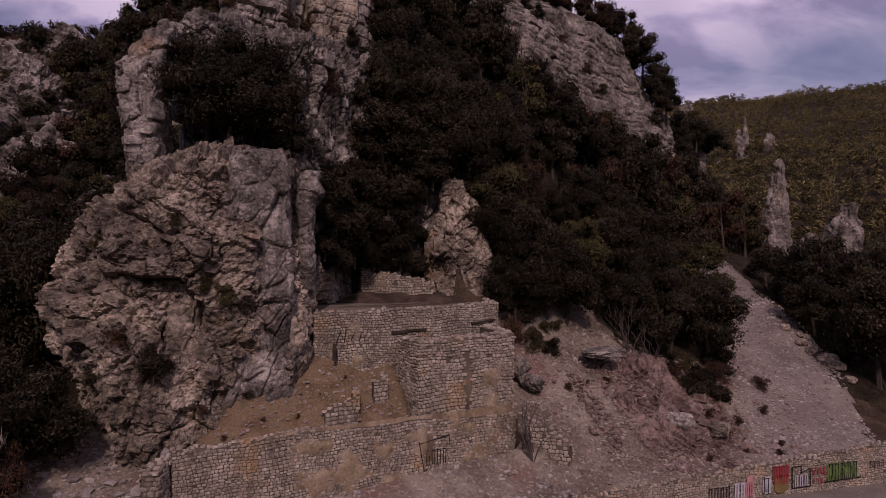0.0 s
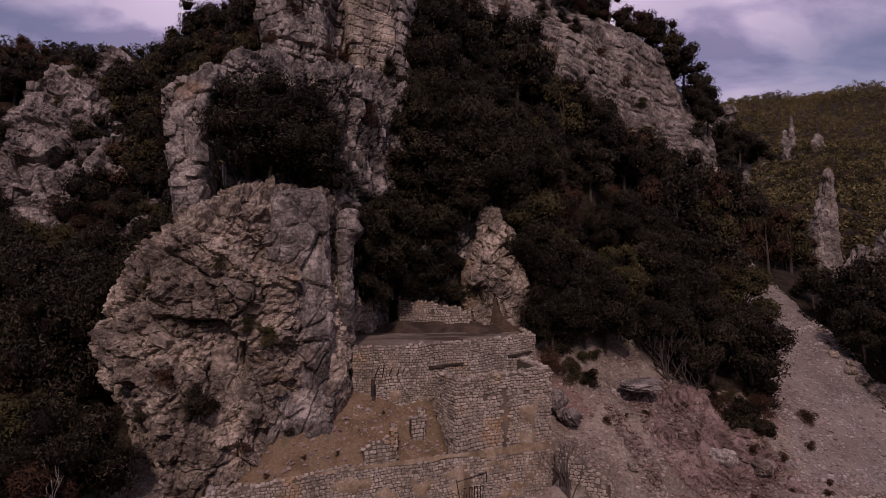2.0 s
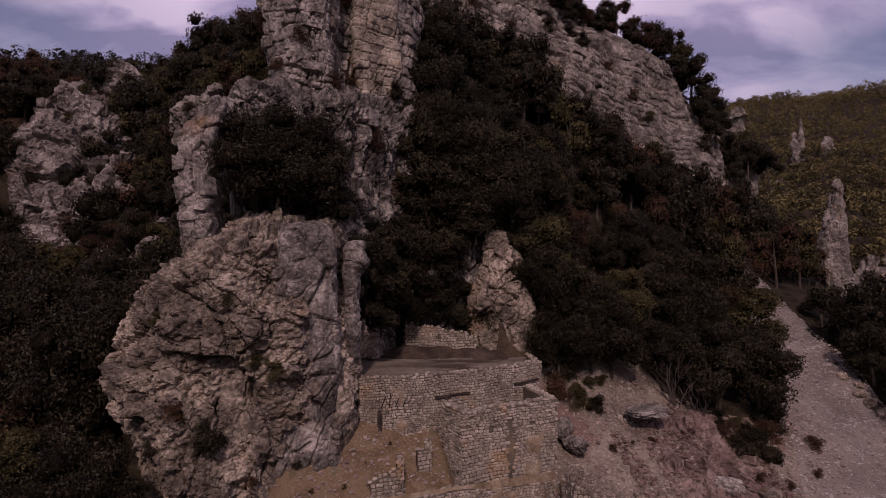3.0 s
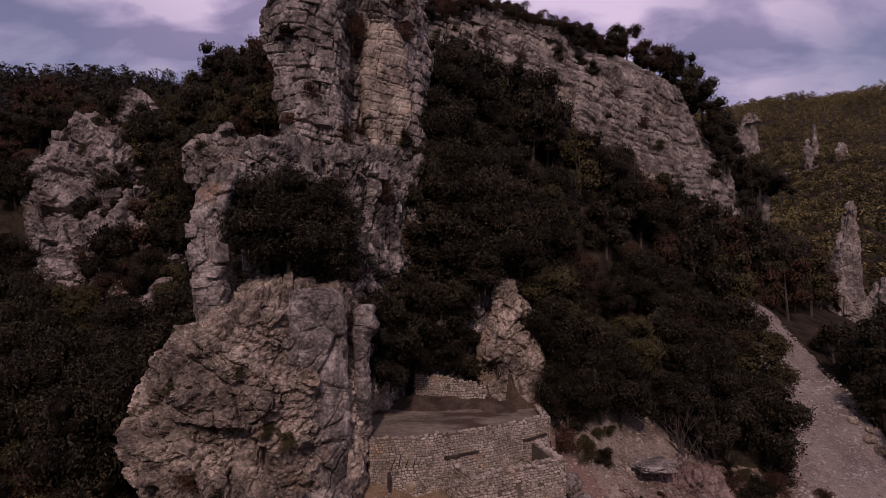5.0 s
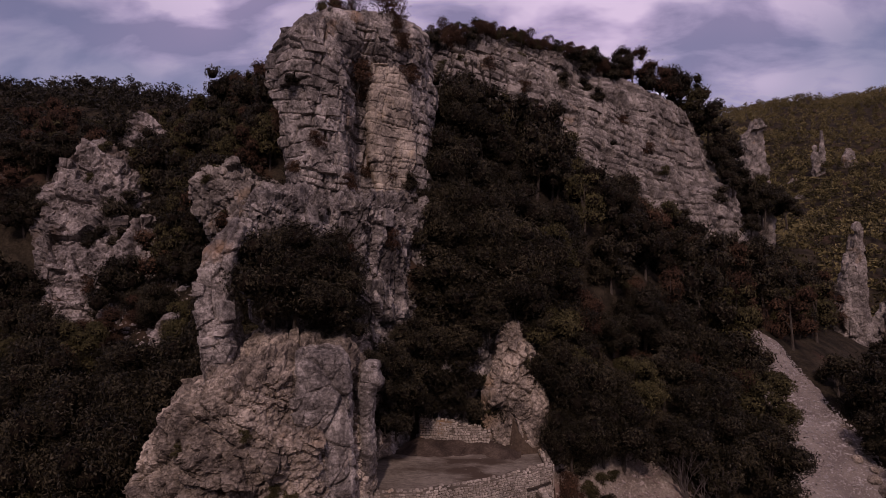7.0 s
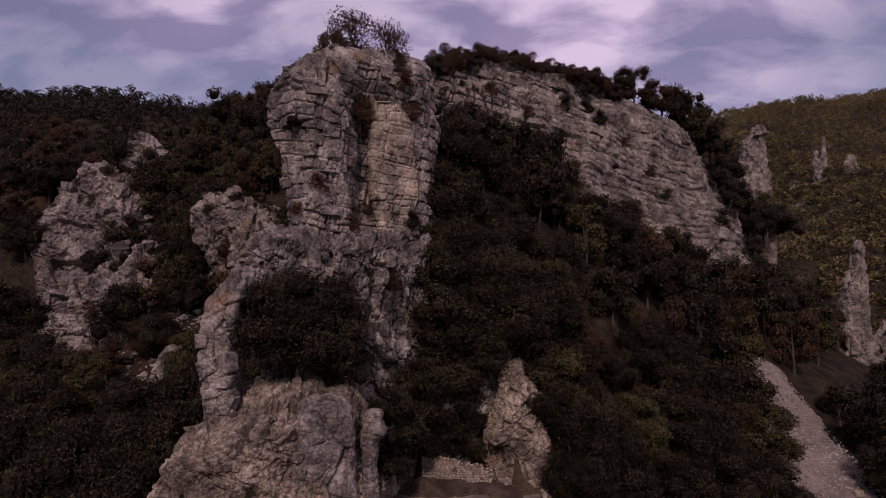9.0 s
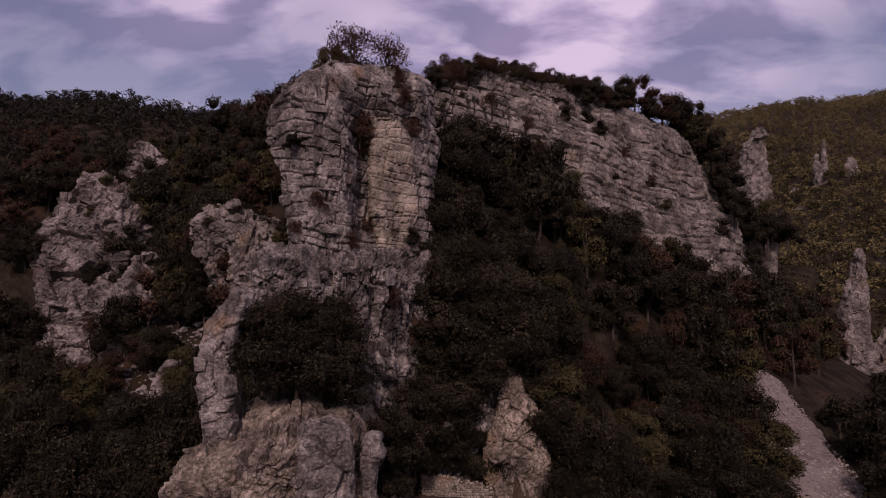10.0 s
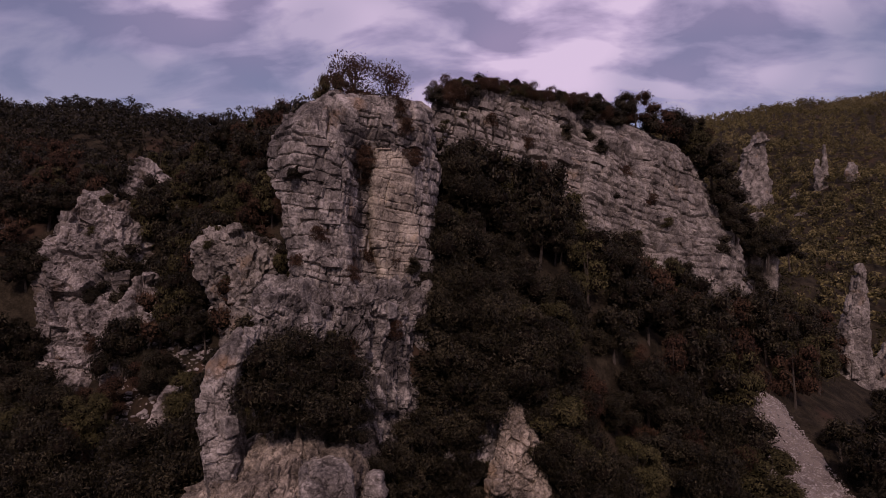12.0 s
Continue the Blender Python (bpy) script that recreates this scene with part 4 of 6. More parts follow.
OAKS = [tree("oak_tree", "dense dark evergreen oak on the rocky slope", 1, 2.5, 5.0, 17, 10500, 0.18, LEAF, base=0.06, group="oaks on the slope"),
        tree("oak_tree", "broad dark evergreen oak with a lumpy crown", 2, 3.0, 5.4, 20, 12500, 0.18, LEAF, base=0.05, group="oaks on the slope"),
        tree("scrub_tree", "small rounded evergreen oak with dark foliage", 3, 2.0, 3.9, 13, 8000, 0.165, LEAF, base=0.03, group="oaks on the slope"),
        tree("oak_tree", "olive-green evergreen oak with an open crown", 4, 2.3, 4.8, 14, 8500, 0.175, LEAF_OLIVE, base=0.08, group="oaks on the slope"),
        tree("russet_tree", "russet deciduous oak with withered leaves", 5, 2.2, 4.4, 13, 6800, 0.155, LEAF_BROWN, base=0.06, group="oaks on the slope")]
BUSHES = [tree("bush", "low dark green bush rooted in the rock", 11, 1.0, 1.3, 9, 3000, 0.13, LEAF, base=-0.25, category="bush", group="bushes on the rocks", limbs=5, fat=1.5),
          tree("bush", "low russet brown bush rooted in the rock", 12, 1.0, 1.2, 9, 3000, 0.115, LEAF_BROWN, base=-0.25, category="bush", group="bushes on the rocks", core=False, limbs=6, fat=1.5),
          tree("bush", "straggling olive green bush rooted in the rock", 13, 1.0, 1.5, 8, 2700, 0.12, LEAF_OLIVE, base=-0.25, category="bush", group="bushes on the rocks", core=False, limbs=6, fat=1.5)]
AIRY = tree("tree", "half-bare russet tree on the cliff top", 14, 3.0, 3.4, 24, 3600, 0.20, LEAF_BROWN, base=-0.1, core=False, limbs=22, fat=1.2)
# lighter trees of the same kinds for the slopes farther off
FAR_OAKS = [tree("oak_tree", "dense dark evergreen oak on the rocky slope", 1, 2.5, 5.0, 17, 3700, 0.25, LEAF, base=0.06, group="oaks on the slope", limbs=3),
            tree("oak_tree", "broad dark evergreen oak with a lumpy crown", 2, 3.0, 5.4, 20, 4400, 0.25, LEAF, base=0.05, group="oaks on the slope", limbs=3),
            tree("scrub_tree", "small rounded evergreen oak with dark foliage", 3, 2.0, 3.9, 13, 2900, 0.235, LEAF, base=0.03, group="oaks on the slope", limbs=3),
            tree("oak_tree", "olive-green evergreen oak with an open crown", 4, 2.3, 4.8, 14, 3100, 0.235, LEAF_OLIVE, base=0.08, group="oaks on the slope", limbs=3),
            tree("russet_tree", "russet deciduous oak with withered leaves", 5, 2.2, 4.4, 13, 2600, 0.22, LEAF_BROWN, base=0.06, group="oaks on the slope", limbs=3)]
used = set()


def plant(proto, x, y, z, scale=1.0, turn=0.0, lean=0.0):
    """The prototype itself at first, then copies of it."""
    m = pose(x, y, z, lean, 0, turn) @ Matrix.Diagonal((scale, scale, scale * (0.9 + 0.25 * ((x * 7.3 + y * 3.1) % 1)), 1))
    if proto in OAKS and y > 58:
        proto = FAR_OAKS[OAKS.index(proto)]
    if proto.name not in used:
        used.add(proto.name)
        proto.matrix_basis = m
        return proto
    return copy_thing(proto, m)


def scatter(x0, x1, y0, y1, gap, allowed, seed, tries=4000):
    rng = random.Random(seed)
    got, cell = [], {}
    for _ in range(tries):
        x, y = rng.uniform(x0, x1), rng.uniform(y0, y1)
        i, j = int(x // gap), int(y // gap)
        if allowed(x, y) and all((x - a) ** 2 + (y - b) ** 2 > gap * gap for u in (-1, 0, 1) for w in (-1, 0, 1) for a, b in cell.get((i + u, j + w), ())):
            got.append((x, y))
            cell.setdefault((i, j), []).append((x, y))
    return got


def wood(spots, seed, lo=0.8, hi=1.15, sink=0.15, kinds=(0, 0, 1, 1, 1, 2, 2, 3, 3, 4, 4)):
    rng = random.Random(seed)
    for x, y in spots:
        plant(OAKS[rng.choice(kinds)], x, y, ground_at(x, y) - sink, rng.uniform(lo, hi), rng.uniform(0, 360))


def edge_of_wood(x):
    return float(np.interp(x, [4.5, 8, 12, 15.5, 18.2, 20.8, 22.6, 23.8, 26.3, 29.5], [45.5, 45.5, 48.6, 48.0, 46.0, 46.4, 52.0, 60, 69, 76]))


def foot_of_scarp(x):
    return float(np.interp(x, [-6, 3, 12, 20, 30], [60, 66, 70.5, 74, 79]))


wood(scatter(4.5, 31, 47, 80, 2.7, lambda x, y: edge_of_wood(x) < y < foot_of_scarp(x), 5), 6, 0.95, 1.35)
wood(scatter(-5.5, 6, 48.5, 66, 2.3, lambda x, y: y < foot_of_scarp(x) and not (y < 50 and x > -0.5), 7), 8, 0.85, 1.2)
wood(scatter(31, 75, 47, 92, 3.7, lambda x, y: x > 31.2 + 0.03 * (y - 50) + 2.0 * math.sin(max(0, min(1, (y - 41) / 28)) * 2.6) and x < 0.72 * y + 4 and not (abs(x - 0.546 * y) < 4.5 and y > 66) and not (y > 74 and x > 0.60 * y) and math.hypot(x - 51, y - 94) > 8, 9), 10, 1.0, 1.4)
wood(scatter(28, 50, 70, 100, 3.6, lambda x, y: x < 34 + (y - 70) * 0.6 and y > foot_of_scarp(min(x, 30)) - 2 and (x > 30.5 or y < 79), 29), 30, 1.0, 1.3)
wood(scatter(-50, -19, 33, 66, 3.1, lambda x, y: (x < -23.5 or y > 43) and x < -19 - max(0, y - 52) * 0.8 and not (x < -41 and y > 55) and not (abs(x + 34) < 2.5 and 46 < y < 57), 11), 12, 0.95, 1.3)
wood(scatter(-34, -19, 25.5, 36, 2.3, lambda x, y: x < -20.3 - max(0, y - 30.5) * 0.9, 13), 14, 0.7, 1.0)
for x, y, k in ((-2.0, 47.8, 1.05), (-0.4, 48.4, 1.1), (1.4, 49.3, 1.1), (3.2, 48.8, 1.0), (4.6, 47.2, 0.9), (-3.0, 49.4, 1.1), (-5.4, 48.8, 1.0)):
    plant(OAKS[int(x * 3) % 3], x, y, ground_at(x, y) - 0.2, k, 70 * x)
for x, y, z, k in ((-13.0, 36.8, 20.6, 1.0), (-11.2, 37.4, 20.4, 0.95), (-14.5, 37.0, 21.2, 0.95), (-12.0, 38.0, 22.2, 1.0), (-13.7, 37.8, 22.4, 0.9), (-10.2, 38.0, 20.2, 0.8)):
    plant(OAKS[1 if k > 0.9 else 0], x, y, z, k, 55 * x)
for i, (x, y) in enumerate(scatter(-9, 30, 60, 100, 1.0, lambda x, y: 2.4 < (y - 70.6) * 0.777 - (x + 0.3) * 0.63 + 2.4 < 6.6 and -8.5 < x < 17, 25)):
    k = 0.75 + 0.6 * ((i * 0.37) % 1)
    plant(BUSHES[(2, 1, 0, 1, 2, 0, 1)[i % 7]], x, y, top_of(scarp, x, y, 50.0) - 0.15 * k, k, i * 47)
for x, y, z, k in ((18.5, 87.5, 47.2, 1.0), (20.8, 89.5, 46.2, 1.1), (23.0, 91.0, 45.0, 1.2), (25.5, 92.5, 43.6, 1.2), (28.0, 93.0, 41.5, 1.2), (30.0, 91.0, 37.0, 1.2), (31.5, 89.0, 33.5, 1.2), (16.5, 86.5, 48.2, 0.9), (29.0, 96.0, 41.5, 1.3), (32.5, 94.0, 36.5, 1.3), (31.5, 85.5, 30.0, 1.0), (32.5, 82.0, 26.5, 0.9)):
    plant(OAKS[(0, 4, 3, 1, 4, 2)[int(x * 2) % 6]], x, y, max(z, top_of(scarp, x, y, z)) - 1.3 * k, k, x * 31)
for x, y, k in ((34.0, 92.0, 1.2), (36.5, 93.5, 1.1), (39.2, 95.0, 1.2), (41.5, 97.0, 1.1), (38.0, 91.0, 1.3), (42.5, 94.5, 1.2)):
    plant(OAKS[int(x) % 4], x, y, 29.2, k, x * 53)
plant(AIRY, -12.4, 49.8, 44.6, 1.15, 20)
for i, (x, y) in enumerate(((9.3, 59.0), (11.6, 60.4), (12.9, 61.0), (10.2, 60.6), (9.6, 54.5), (11.2, 55.4), (12.6, 54.2), (10.6, 53.2), (13.6, 55.8), (3.0, 52.4), (4.6, 53.2))):
    plant(BUSHES[(0, 2, 1)[i % 3]], x, y, ground_at(x, y) - 0.1, 1.5, 77 * i)
plant(AIRY, -10.2, 52.6, 45.2, 0.8, 130)
for x, y, z, k in ((-15.2, 52.8, 44.0, 0.75), (-14.0, 54.0, 44.6, 0.8), (-16.0, 54.4, 42.6, 0.9), (-17.4, 56.4, 40.6, 1.0), (-16.2, 57.4, 41.6, 1.0), (-18.6, 58.6, 39.0, 1.2), (-20.4, 60.0, 37.0, 1.25), (-19.4, 57.0, 36.6, 1.1)):
    plant(OAKS[(3, 4, 0, 4, 2)[int(-x * 2) % 5]], x, y, z, k, x * 47)
wood(scatter(-66, -45, 52, 84, 3.2, lambda x, y: (y > 72 or x < -0.84 * y) and math.hypot(x + 49, y - 69) > 5 and math.hypot(x + 47, y - 80) > 4, 73), 74, 0.9, 1.3)
wood(scatter(-44, -22, 66, 86, 2.4, lambda x, y: -0.56 < x / y < -0.34 and math.hypot(x + 47, y - 80) > 4, 71), 72, 0.85, 1.15, kinds=(0, 1, 3, 4, 4, 3, 2))
wood(scatter(-34, -15, 56, 74, 2.6, lambda x, y: not (abs(x + 28) < 5.5 and y < 63) and y > 57 + (x + 18) * 0.9, 35), 36, 0.75, 1.05)
for x, y, k in ((5.4, 45.2, 0.8), (6.6, 46.0, 0.9), (8.0, 46.6, 1.0), (9.6, 47.2, 1.0), (5.6, 47.4, 1.0), (-0.5, 50.2, 1.2), (1.5, 51.0, 1.2), (-2.4, 50.6, 1.1), (3.4, 50.6, 1.1)):
    plant(OAKS[int(x * 3) % 3], x, y, ground_at(x, y) - 0.2, k, 70 * x)
for x, y, k in ((-6.0, 50.2, 1.0), (-5.0, 51.2, 1.1), (-3.8, 50.6, 1.1), (-2.8, 51.8, 1.1), (-1.4, 51.4, 1.1), (-6.6, 51.6, 1.0), (-5.6, 52.8, 1.1), (-4.4, 53.2, 1.1), (-36, 58, 1.0), (-34, 61.5, 1.0), (-36, 65, 1.0), (-33, 66, 1.0), (-40, 70, 1.2), (-43, 73, 1.2), (-37, 69, 1.2), (-55.5, 67, 1.0), (-57, 71, 1.0)):
    plant(OAKS[int(abs(x) * 3) % 3], x, y, ground_at(x, y) - 0.3, k, 70 * x)
wood(scatter(-46, -32, 60, 80, 2.7, lambda x, y: not (x < -40.5 and y < 74) and math.hypot(x + 39, y - 63) > 3.5 and math.hypot(x + 47, y - 80) > 4, 51), 52, 0.85, 1.15)


# ---- masonry ----
def stone_shapes(count=10, seed=3):
    """Rubble stones, one unit wide and high, standing one unit proud towards -y: eight-cornered, with a chamfered face."""
    rng = np.random.default_rng(seed)
    shapes = []
    for _ in range(count):
        cut = rng.uniform(0.10, 0.34, 8)
        ring = np.array([(-0.5, -0.5 + cut[0]), (-0.5 + cut[1], -0.5), (0.5 - cut[2], -0.5), (0.5, -0.5 + cut[3]), (0.5, 0.5 - cut[4]), (0.5 - cut[5], 0.5), (-0.5 + cut[6], 0.5), (-0.5, 0.5 - cut[7])])
        back = np.stack([ring[:, 0], np.zeros(8), ring[:, 1]], 1)
        k = rng.uniform(0.74, 0.9)
        front = np.stack([ring[:, 0] * k + rng.normal(0, 0.02, 8), -1 + rng.uniform(-0.2, 0.25, 8), ring[:, 1] * k + rng.normal(0, 0.02, 8)], 1)
        mid = front.mean(0) + np.array([0, -0.12, 0])
        v = np.concatenate([back, front, [mid]])
        f = []
        for i in range(8):
            j = (i + 1) % 8
            f += [(i, j, 8 + j), (i, 8 + j, 8 + i), (8 + i, 8 + j, 16)]
        shapes.append((v, np.array(f)))
    return shapes


STONES = stone_shapes()
STONE_MESHES = [sheet("stone", v, f) for v, f in STONES]
for me in STONE_MESHES:
    me.materials.append(STONE)


def stone_wall(name, label, path, z0, tops, thick, course, width, seed, proud=0.07, holes=(), stretch=(0, 1e9), cap=True, ragged=0.12, kind="structure", category="wall", smears=()):
    """A rubble wall along path, its face on the right hand of the way. tops: the height at each point of the path. Stones on the given stretch are parts of their own, the others one joined part."""
    rng = random.Random(seed)
    pts = [Vector(p) for p in path]
    run = [0.0]
    for a, b in zip(pts, pts[1:]):
        run.append(run[-1] + (b - a).length)

    def place(s):
        for i in range(len(pts) - 1):
            if s <= run[i + 1] or i == len(pts) - 2:
                d = (pts[i + 1] - pts[i]).normalized()
                return pts[i] + d * (s - run[i]), d

    def top_at(s):
        return float(np.interp(s, run, tops)) + ragged * (float(value_noise(np.array([[s * 0.9, seed, 0.5]]), seed)[0]) + 0.6 * float(value_noise(np.array([[s * 3.1, seed, 0.5]]), seed + 1)[0]))

    cuts = sorted(set(run) | set(np.arange(0, run[-1], 0.35)))
    bm = bmesh.new()
    rows = []
    for s in cuts:
        c, d = place(s)
        n = Vector((d.y, -d.x))
        for i in range(1, len(run) - 1):
            if abs(s - run[i]) < 1e-6:
                d2 = (pts[i + 1] - pts[i]).normalized()
                n = (n + Vector((d2.y, -d2.x)))
                n = n / max(0.5, n.length_squared / 2)
        f, k = c, c - n * thick
        t = top_at(s) - 0.03
        rows.append([bm.verts.new((*f, z0)), bm.verts.new((*f, t)), bm.verts.new((*k, t - 0.02)), bm.verts.new((*k, z0))])
    for a, b in zip(rows, rows[1:]):
        for i in range(4):
            bm.faces.new((a[i], b[i], b[(i + 1) % 4], a[(i + 1) % 4]))
    bm.faces.new(rows[0][::-1])
    bm.faces.new(rows[-1])
    body = part(name, bm, MORTAR)
    tagged(body, label, category, kind=kind)
    joined_v, joined_f, n, singles = [], [], 0, 0

    def lay(s, z, w, h, depth, up=False):
        nonlocal n, singles
        c, d = place(s)
        out = Vector((d.y, -d.x))
        shape = rng.randrange(len(STONES))
        flip = 180 * rng.randrange(2)
        if up:
            rot = Matrix(((d.x, -d.y, 0), (d.y, d.x, 0), (0, 0, 1))).to_4x4() @ pose(0, 0, 0, -90, 0, 0)
            at = Vector((*(c - out * (thick * rng.uniform(0.2, 0.8))), z))
        else:
            rot = Matrix(((d.x, -out.x, 0), (d.y, -out.y, 0), (0, 0, 1))).to_4x4() @ pose(0, 0, 0, rng.uniform(-4, 4), flip + rng.uniform(-7, 7), rng.uniform(-4, 4))
            at = Vector((*(c - out * 0.02), z))
        m = Matrix.Translation(at) @ rot @ Matrix.Diagonal((w, depth, h, 1))
        if stretch[0] <= s <= stretch[1] and singles < 300:
            singles += 1
            ob = new("stone", STONE_MESHES[shape])
            ob.parent = body
            ob.matrix_basis = m
        else:
            v, f = STONES[shape]
            mm = np.array(m)
            joined_v.append(v @ mm[:3, :3].T + mm[:3, 3])
            joined_f.append(f + n)
            n += len(v)

    z = z0 + 0.05
    while z < max(tops) + 0.1:
        h = course * rng.uniform(0.7, 1.3)
        s = rng.uniform(0, 0.1)
        while s < run[-1]:
            w = width * rng.choice((0.55, 0.75, 0.9, 1.0, 1.15, 1.5)) * rng.uniform(0.9, 1.1)
            mid = s + w / 2
            zz = z + h / 2 + 0.05 * math.sin(mid * 1.7 + z) + rng.uniform(-0.02, 0.02)
            if zz + h * 0.3 < top_at(mid) and mid < run[-1] and not any(a < mid < b and c < zz < d for a, b, c, d in holes) and rng.random() > 0.02:
                lay(mid, zz, w * 0.94, h * rng.uniform(0.86, 0.98), proud * rng.uniform(0.55, 1.5))
            s += w
        z += h
    if cap:
        s = 0.1
        while s < run[-1]:
            for _ in range(max(1, int(thick / 0.35))):
                lay(s + rng.uniform(-0.1, 0.1), top_at(s) - 0.06, width * rng.uniform(0.7, 1.2), width * rng.uniform(0.7, 1.2), rng.uniform(0.06, 0.17), True)
            s += width * 0.95
    for s0, s1, za, zb, cover in smears:
        # old plaster and washed earth that half bury the stones
        cols, rws = max(4, int((s1 - s0) / 0.1)), max(4, int((zb - za) / 0.1))
        uu, vv = np.meshgrid(np.linspace(s0, s1, cols), np.linspace(za, zb, rws))
        q = np.stack([uu.ravel(), vv.ravel(), uu.ravel() * 0 + seed], 1)
        fade = np.minimum(np.minimum(q[:, 0] - s0, s1 - q[:, 0]) / 1.2, np.minimum(q[:, 1] - za + 0.6, zb - q[:, 1]) / 0.9).clip(0, 1)
        off = proud * (-1.1 + 2.6 * fade * np.clip(cover + 0.75 * fbm(q / 0.9, 3, seed + 7), 0, 1)) + 0.012 * fbm(q / 0.15, 2, seed + 8)
        vs = []
        for (u, v, _), o in zip(q, off):
            c, d = place(u)
            vs.append((c.x + d.y * o, c.y - d.x * o, v))
        part("plaster", sheet("plaster", np.array(vs), grid_faces(rws, cols), True), PLASTER, body, "patchy ochre plaster washed over the stones")
    if joined_v:
        ob = part("joined_stones", sheet("joined_stones", np.concatenate(joined_v), np.concatenate(joined_f)), STONE_JOINED, body)
        tagged(ob, kind="stuff")
    return body


WALLS = {}


def lower_walls():
    WALLS["lower"] = stone_wall("lower_wall", "long rubble stone retaining wall with ochre stains and gaps", [WALL_A, WALL_A.lerp(WALL_B, 0.5), WALL_A.lerp(WALL_B, 0.62), WALL_B], -0.2, [5.0, 5.35, 5.2, 4.9], 0.7, 0.16, 0.235, 61, ragged=0.22, stretch=(9, 12.6), smears=[(5.0, 19.3, 0.6, 5.4, 0.62)])
    stone_wall("wall_pier", "short stone pier that closes the end of a retaining wall", [(-14.0, 29.3), (-14.0, 28.1), (-13.2, 28.1), (-13.2, 29.3)], -0.2, [4.9, 4.4, 4.5, 4.9], 0.38, 0.22, 0.32, 62, ragged=0.15)
    stone_wall("tower_wall", "tall square stone tower wall of pale coursed rubble", [(-2.75, 37.6), (-1.35, 35.0), (4.45, 38.5), (3.0, 42.4)], 3.4, [9.5, 9.6, 9.75, 9.7], 0.7, 0.19, 0.285, 63, proud=0.085, ragged=0.13, holes=[(6.05, 6.55, 6.6, 8.9), (6.15, 6.45, 3.4, 6.6)], stretch=(2.9, 6.6), smears=[(6.2, 9.6, 3.6, 8.4, 0.45)])
    WALLS["terrace"] = stone_wall("terrace_wall", "curved rubble stone wall that carries the earth terrace", [(-7.9, 36.8), (-4.9, 37.2), (-2.0, 38.6), (1.0, 40.6), (3.8, 42.5), (3.4, 46.0)], 4.6, [11.2, 11.2, 11.2, 11.2, 11.35, 11.3], 0.6, 0.155, 0.23, 64, ragged=0.1, stretch=(0, 3.4), smears=[(0.1, 4.0, 7.4, 11.0, 0.25)])
    stone_wall("back_wall", "low broken rubble wall at the back of the terrace", [(-6.2, 45.9), (-3.6, 45.7), (-0.8, 45.6)], 10.6, [13.4, 13.1, 12.6], 0.6, 0.17, 0.25, 65, ragged=0.25)
    stone_wall("ruin_wall", "ruined stub of a stone hut on the ochre bank", [(-6.5, 33.4), (-4.75, 34.1), (-4.95, 35.4)], 4.4, [6.0, 6.8, 7.0], 0.4, 0.19, 0.28, 66, ragged=0.2)
    stone_wall("ruin_wall", "ruined door jamb of rough stones beside the bank", [(-4.05, 35.3), (-3.3, 35.6), (-3.4, 36.6)], 5.0, [7.4, 7.3, 7.6], 0.4, 0.19, 0.28, 67, ragged=0.15)
    stone_wall("side_wall", "rough stone wall descending beside a bare shrub", [(4.7, 38.3), (6.2, 37.8), (7.7, 37.0)], -0.3, [4.7, 4.1, 2.9], 0.6, 0.21, 0.33, 68, ragged=0.2)
    WALLS["road"] = stone_wall("road_wall", "long low stone wall along the road, sprayed with graffiti", [(7.6, 35.1), ROAD_A, ROAD_B], -1.25, [0.1, 0.65, 2.6], 0.55, 0.14, 0.21, 69, ragged=0.08, proud=0.045, stretch=(7, 9.6))


def terrace():
    bm = bmesh.new()
    front = [(-8.4, 37.4), (-4.9, 37.6), (-2.2, 38.9), (0.8, 40.9), (3.4, 42.9), (3.2, 46.3), (-1, 46.8), (-9.5, 47)]
    lo = [bm.verts.new((x, y, 8.0)) for x, y in front]
    hi = [bm.verts.new((x, y, 11.08)) for x, y in front]
    bm.faces.new(hi)
    for i in range(len(front)):
        bm.faces.new((lo[i], lo[(i + 1) % len(front)], hi[(i + 1) % len(front)], hi[i]))
    tagged(part("terrace_floor", bm, FLOOR_DIRT), "level floor of packed grey-brown dirt on the terrace", "terrace", kind="structure")
    # a dark bank of earth and rubble along the back
    xs, ys = np.meshgrid(np.linspace(-8.6, 1.6, 60), np.linspace(42.6, 46.4, 34))
    x, y = xs.ravel(), ys.ravel()
    p = np.stack([x, y, x * 0], 1)
    z = 11.0 + 0.75 * np.clip((y - 43.6 + 0.5 * np.sin(x * 0.9) + 0.4 * fbm(p / 1.2, 2, 5)) / 2.0, -0.2, 1) * np.clip((1.7 - np.abs(x + 3.4) / 4.0), 0, 1) + 0.10 * fbm(p / 0.35, 2, 6) - 0.05
    ob = part("earth_bank", sheet("earth_bank", np.stack([x, y, z], 1), grid_faces(34, 60), True), DEBRIS)
    tagged(ob, "dark heap of earth and rubble along the terrace wall", "earth heap", kind="structure")


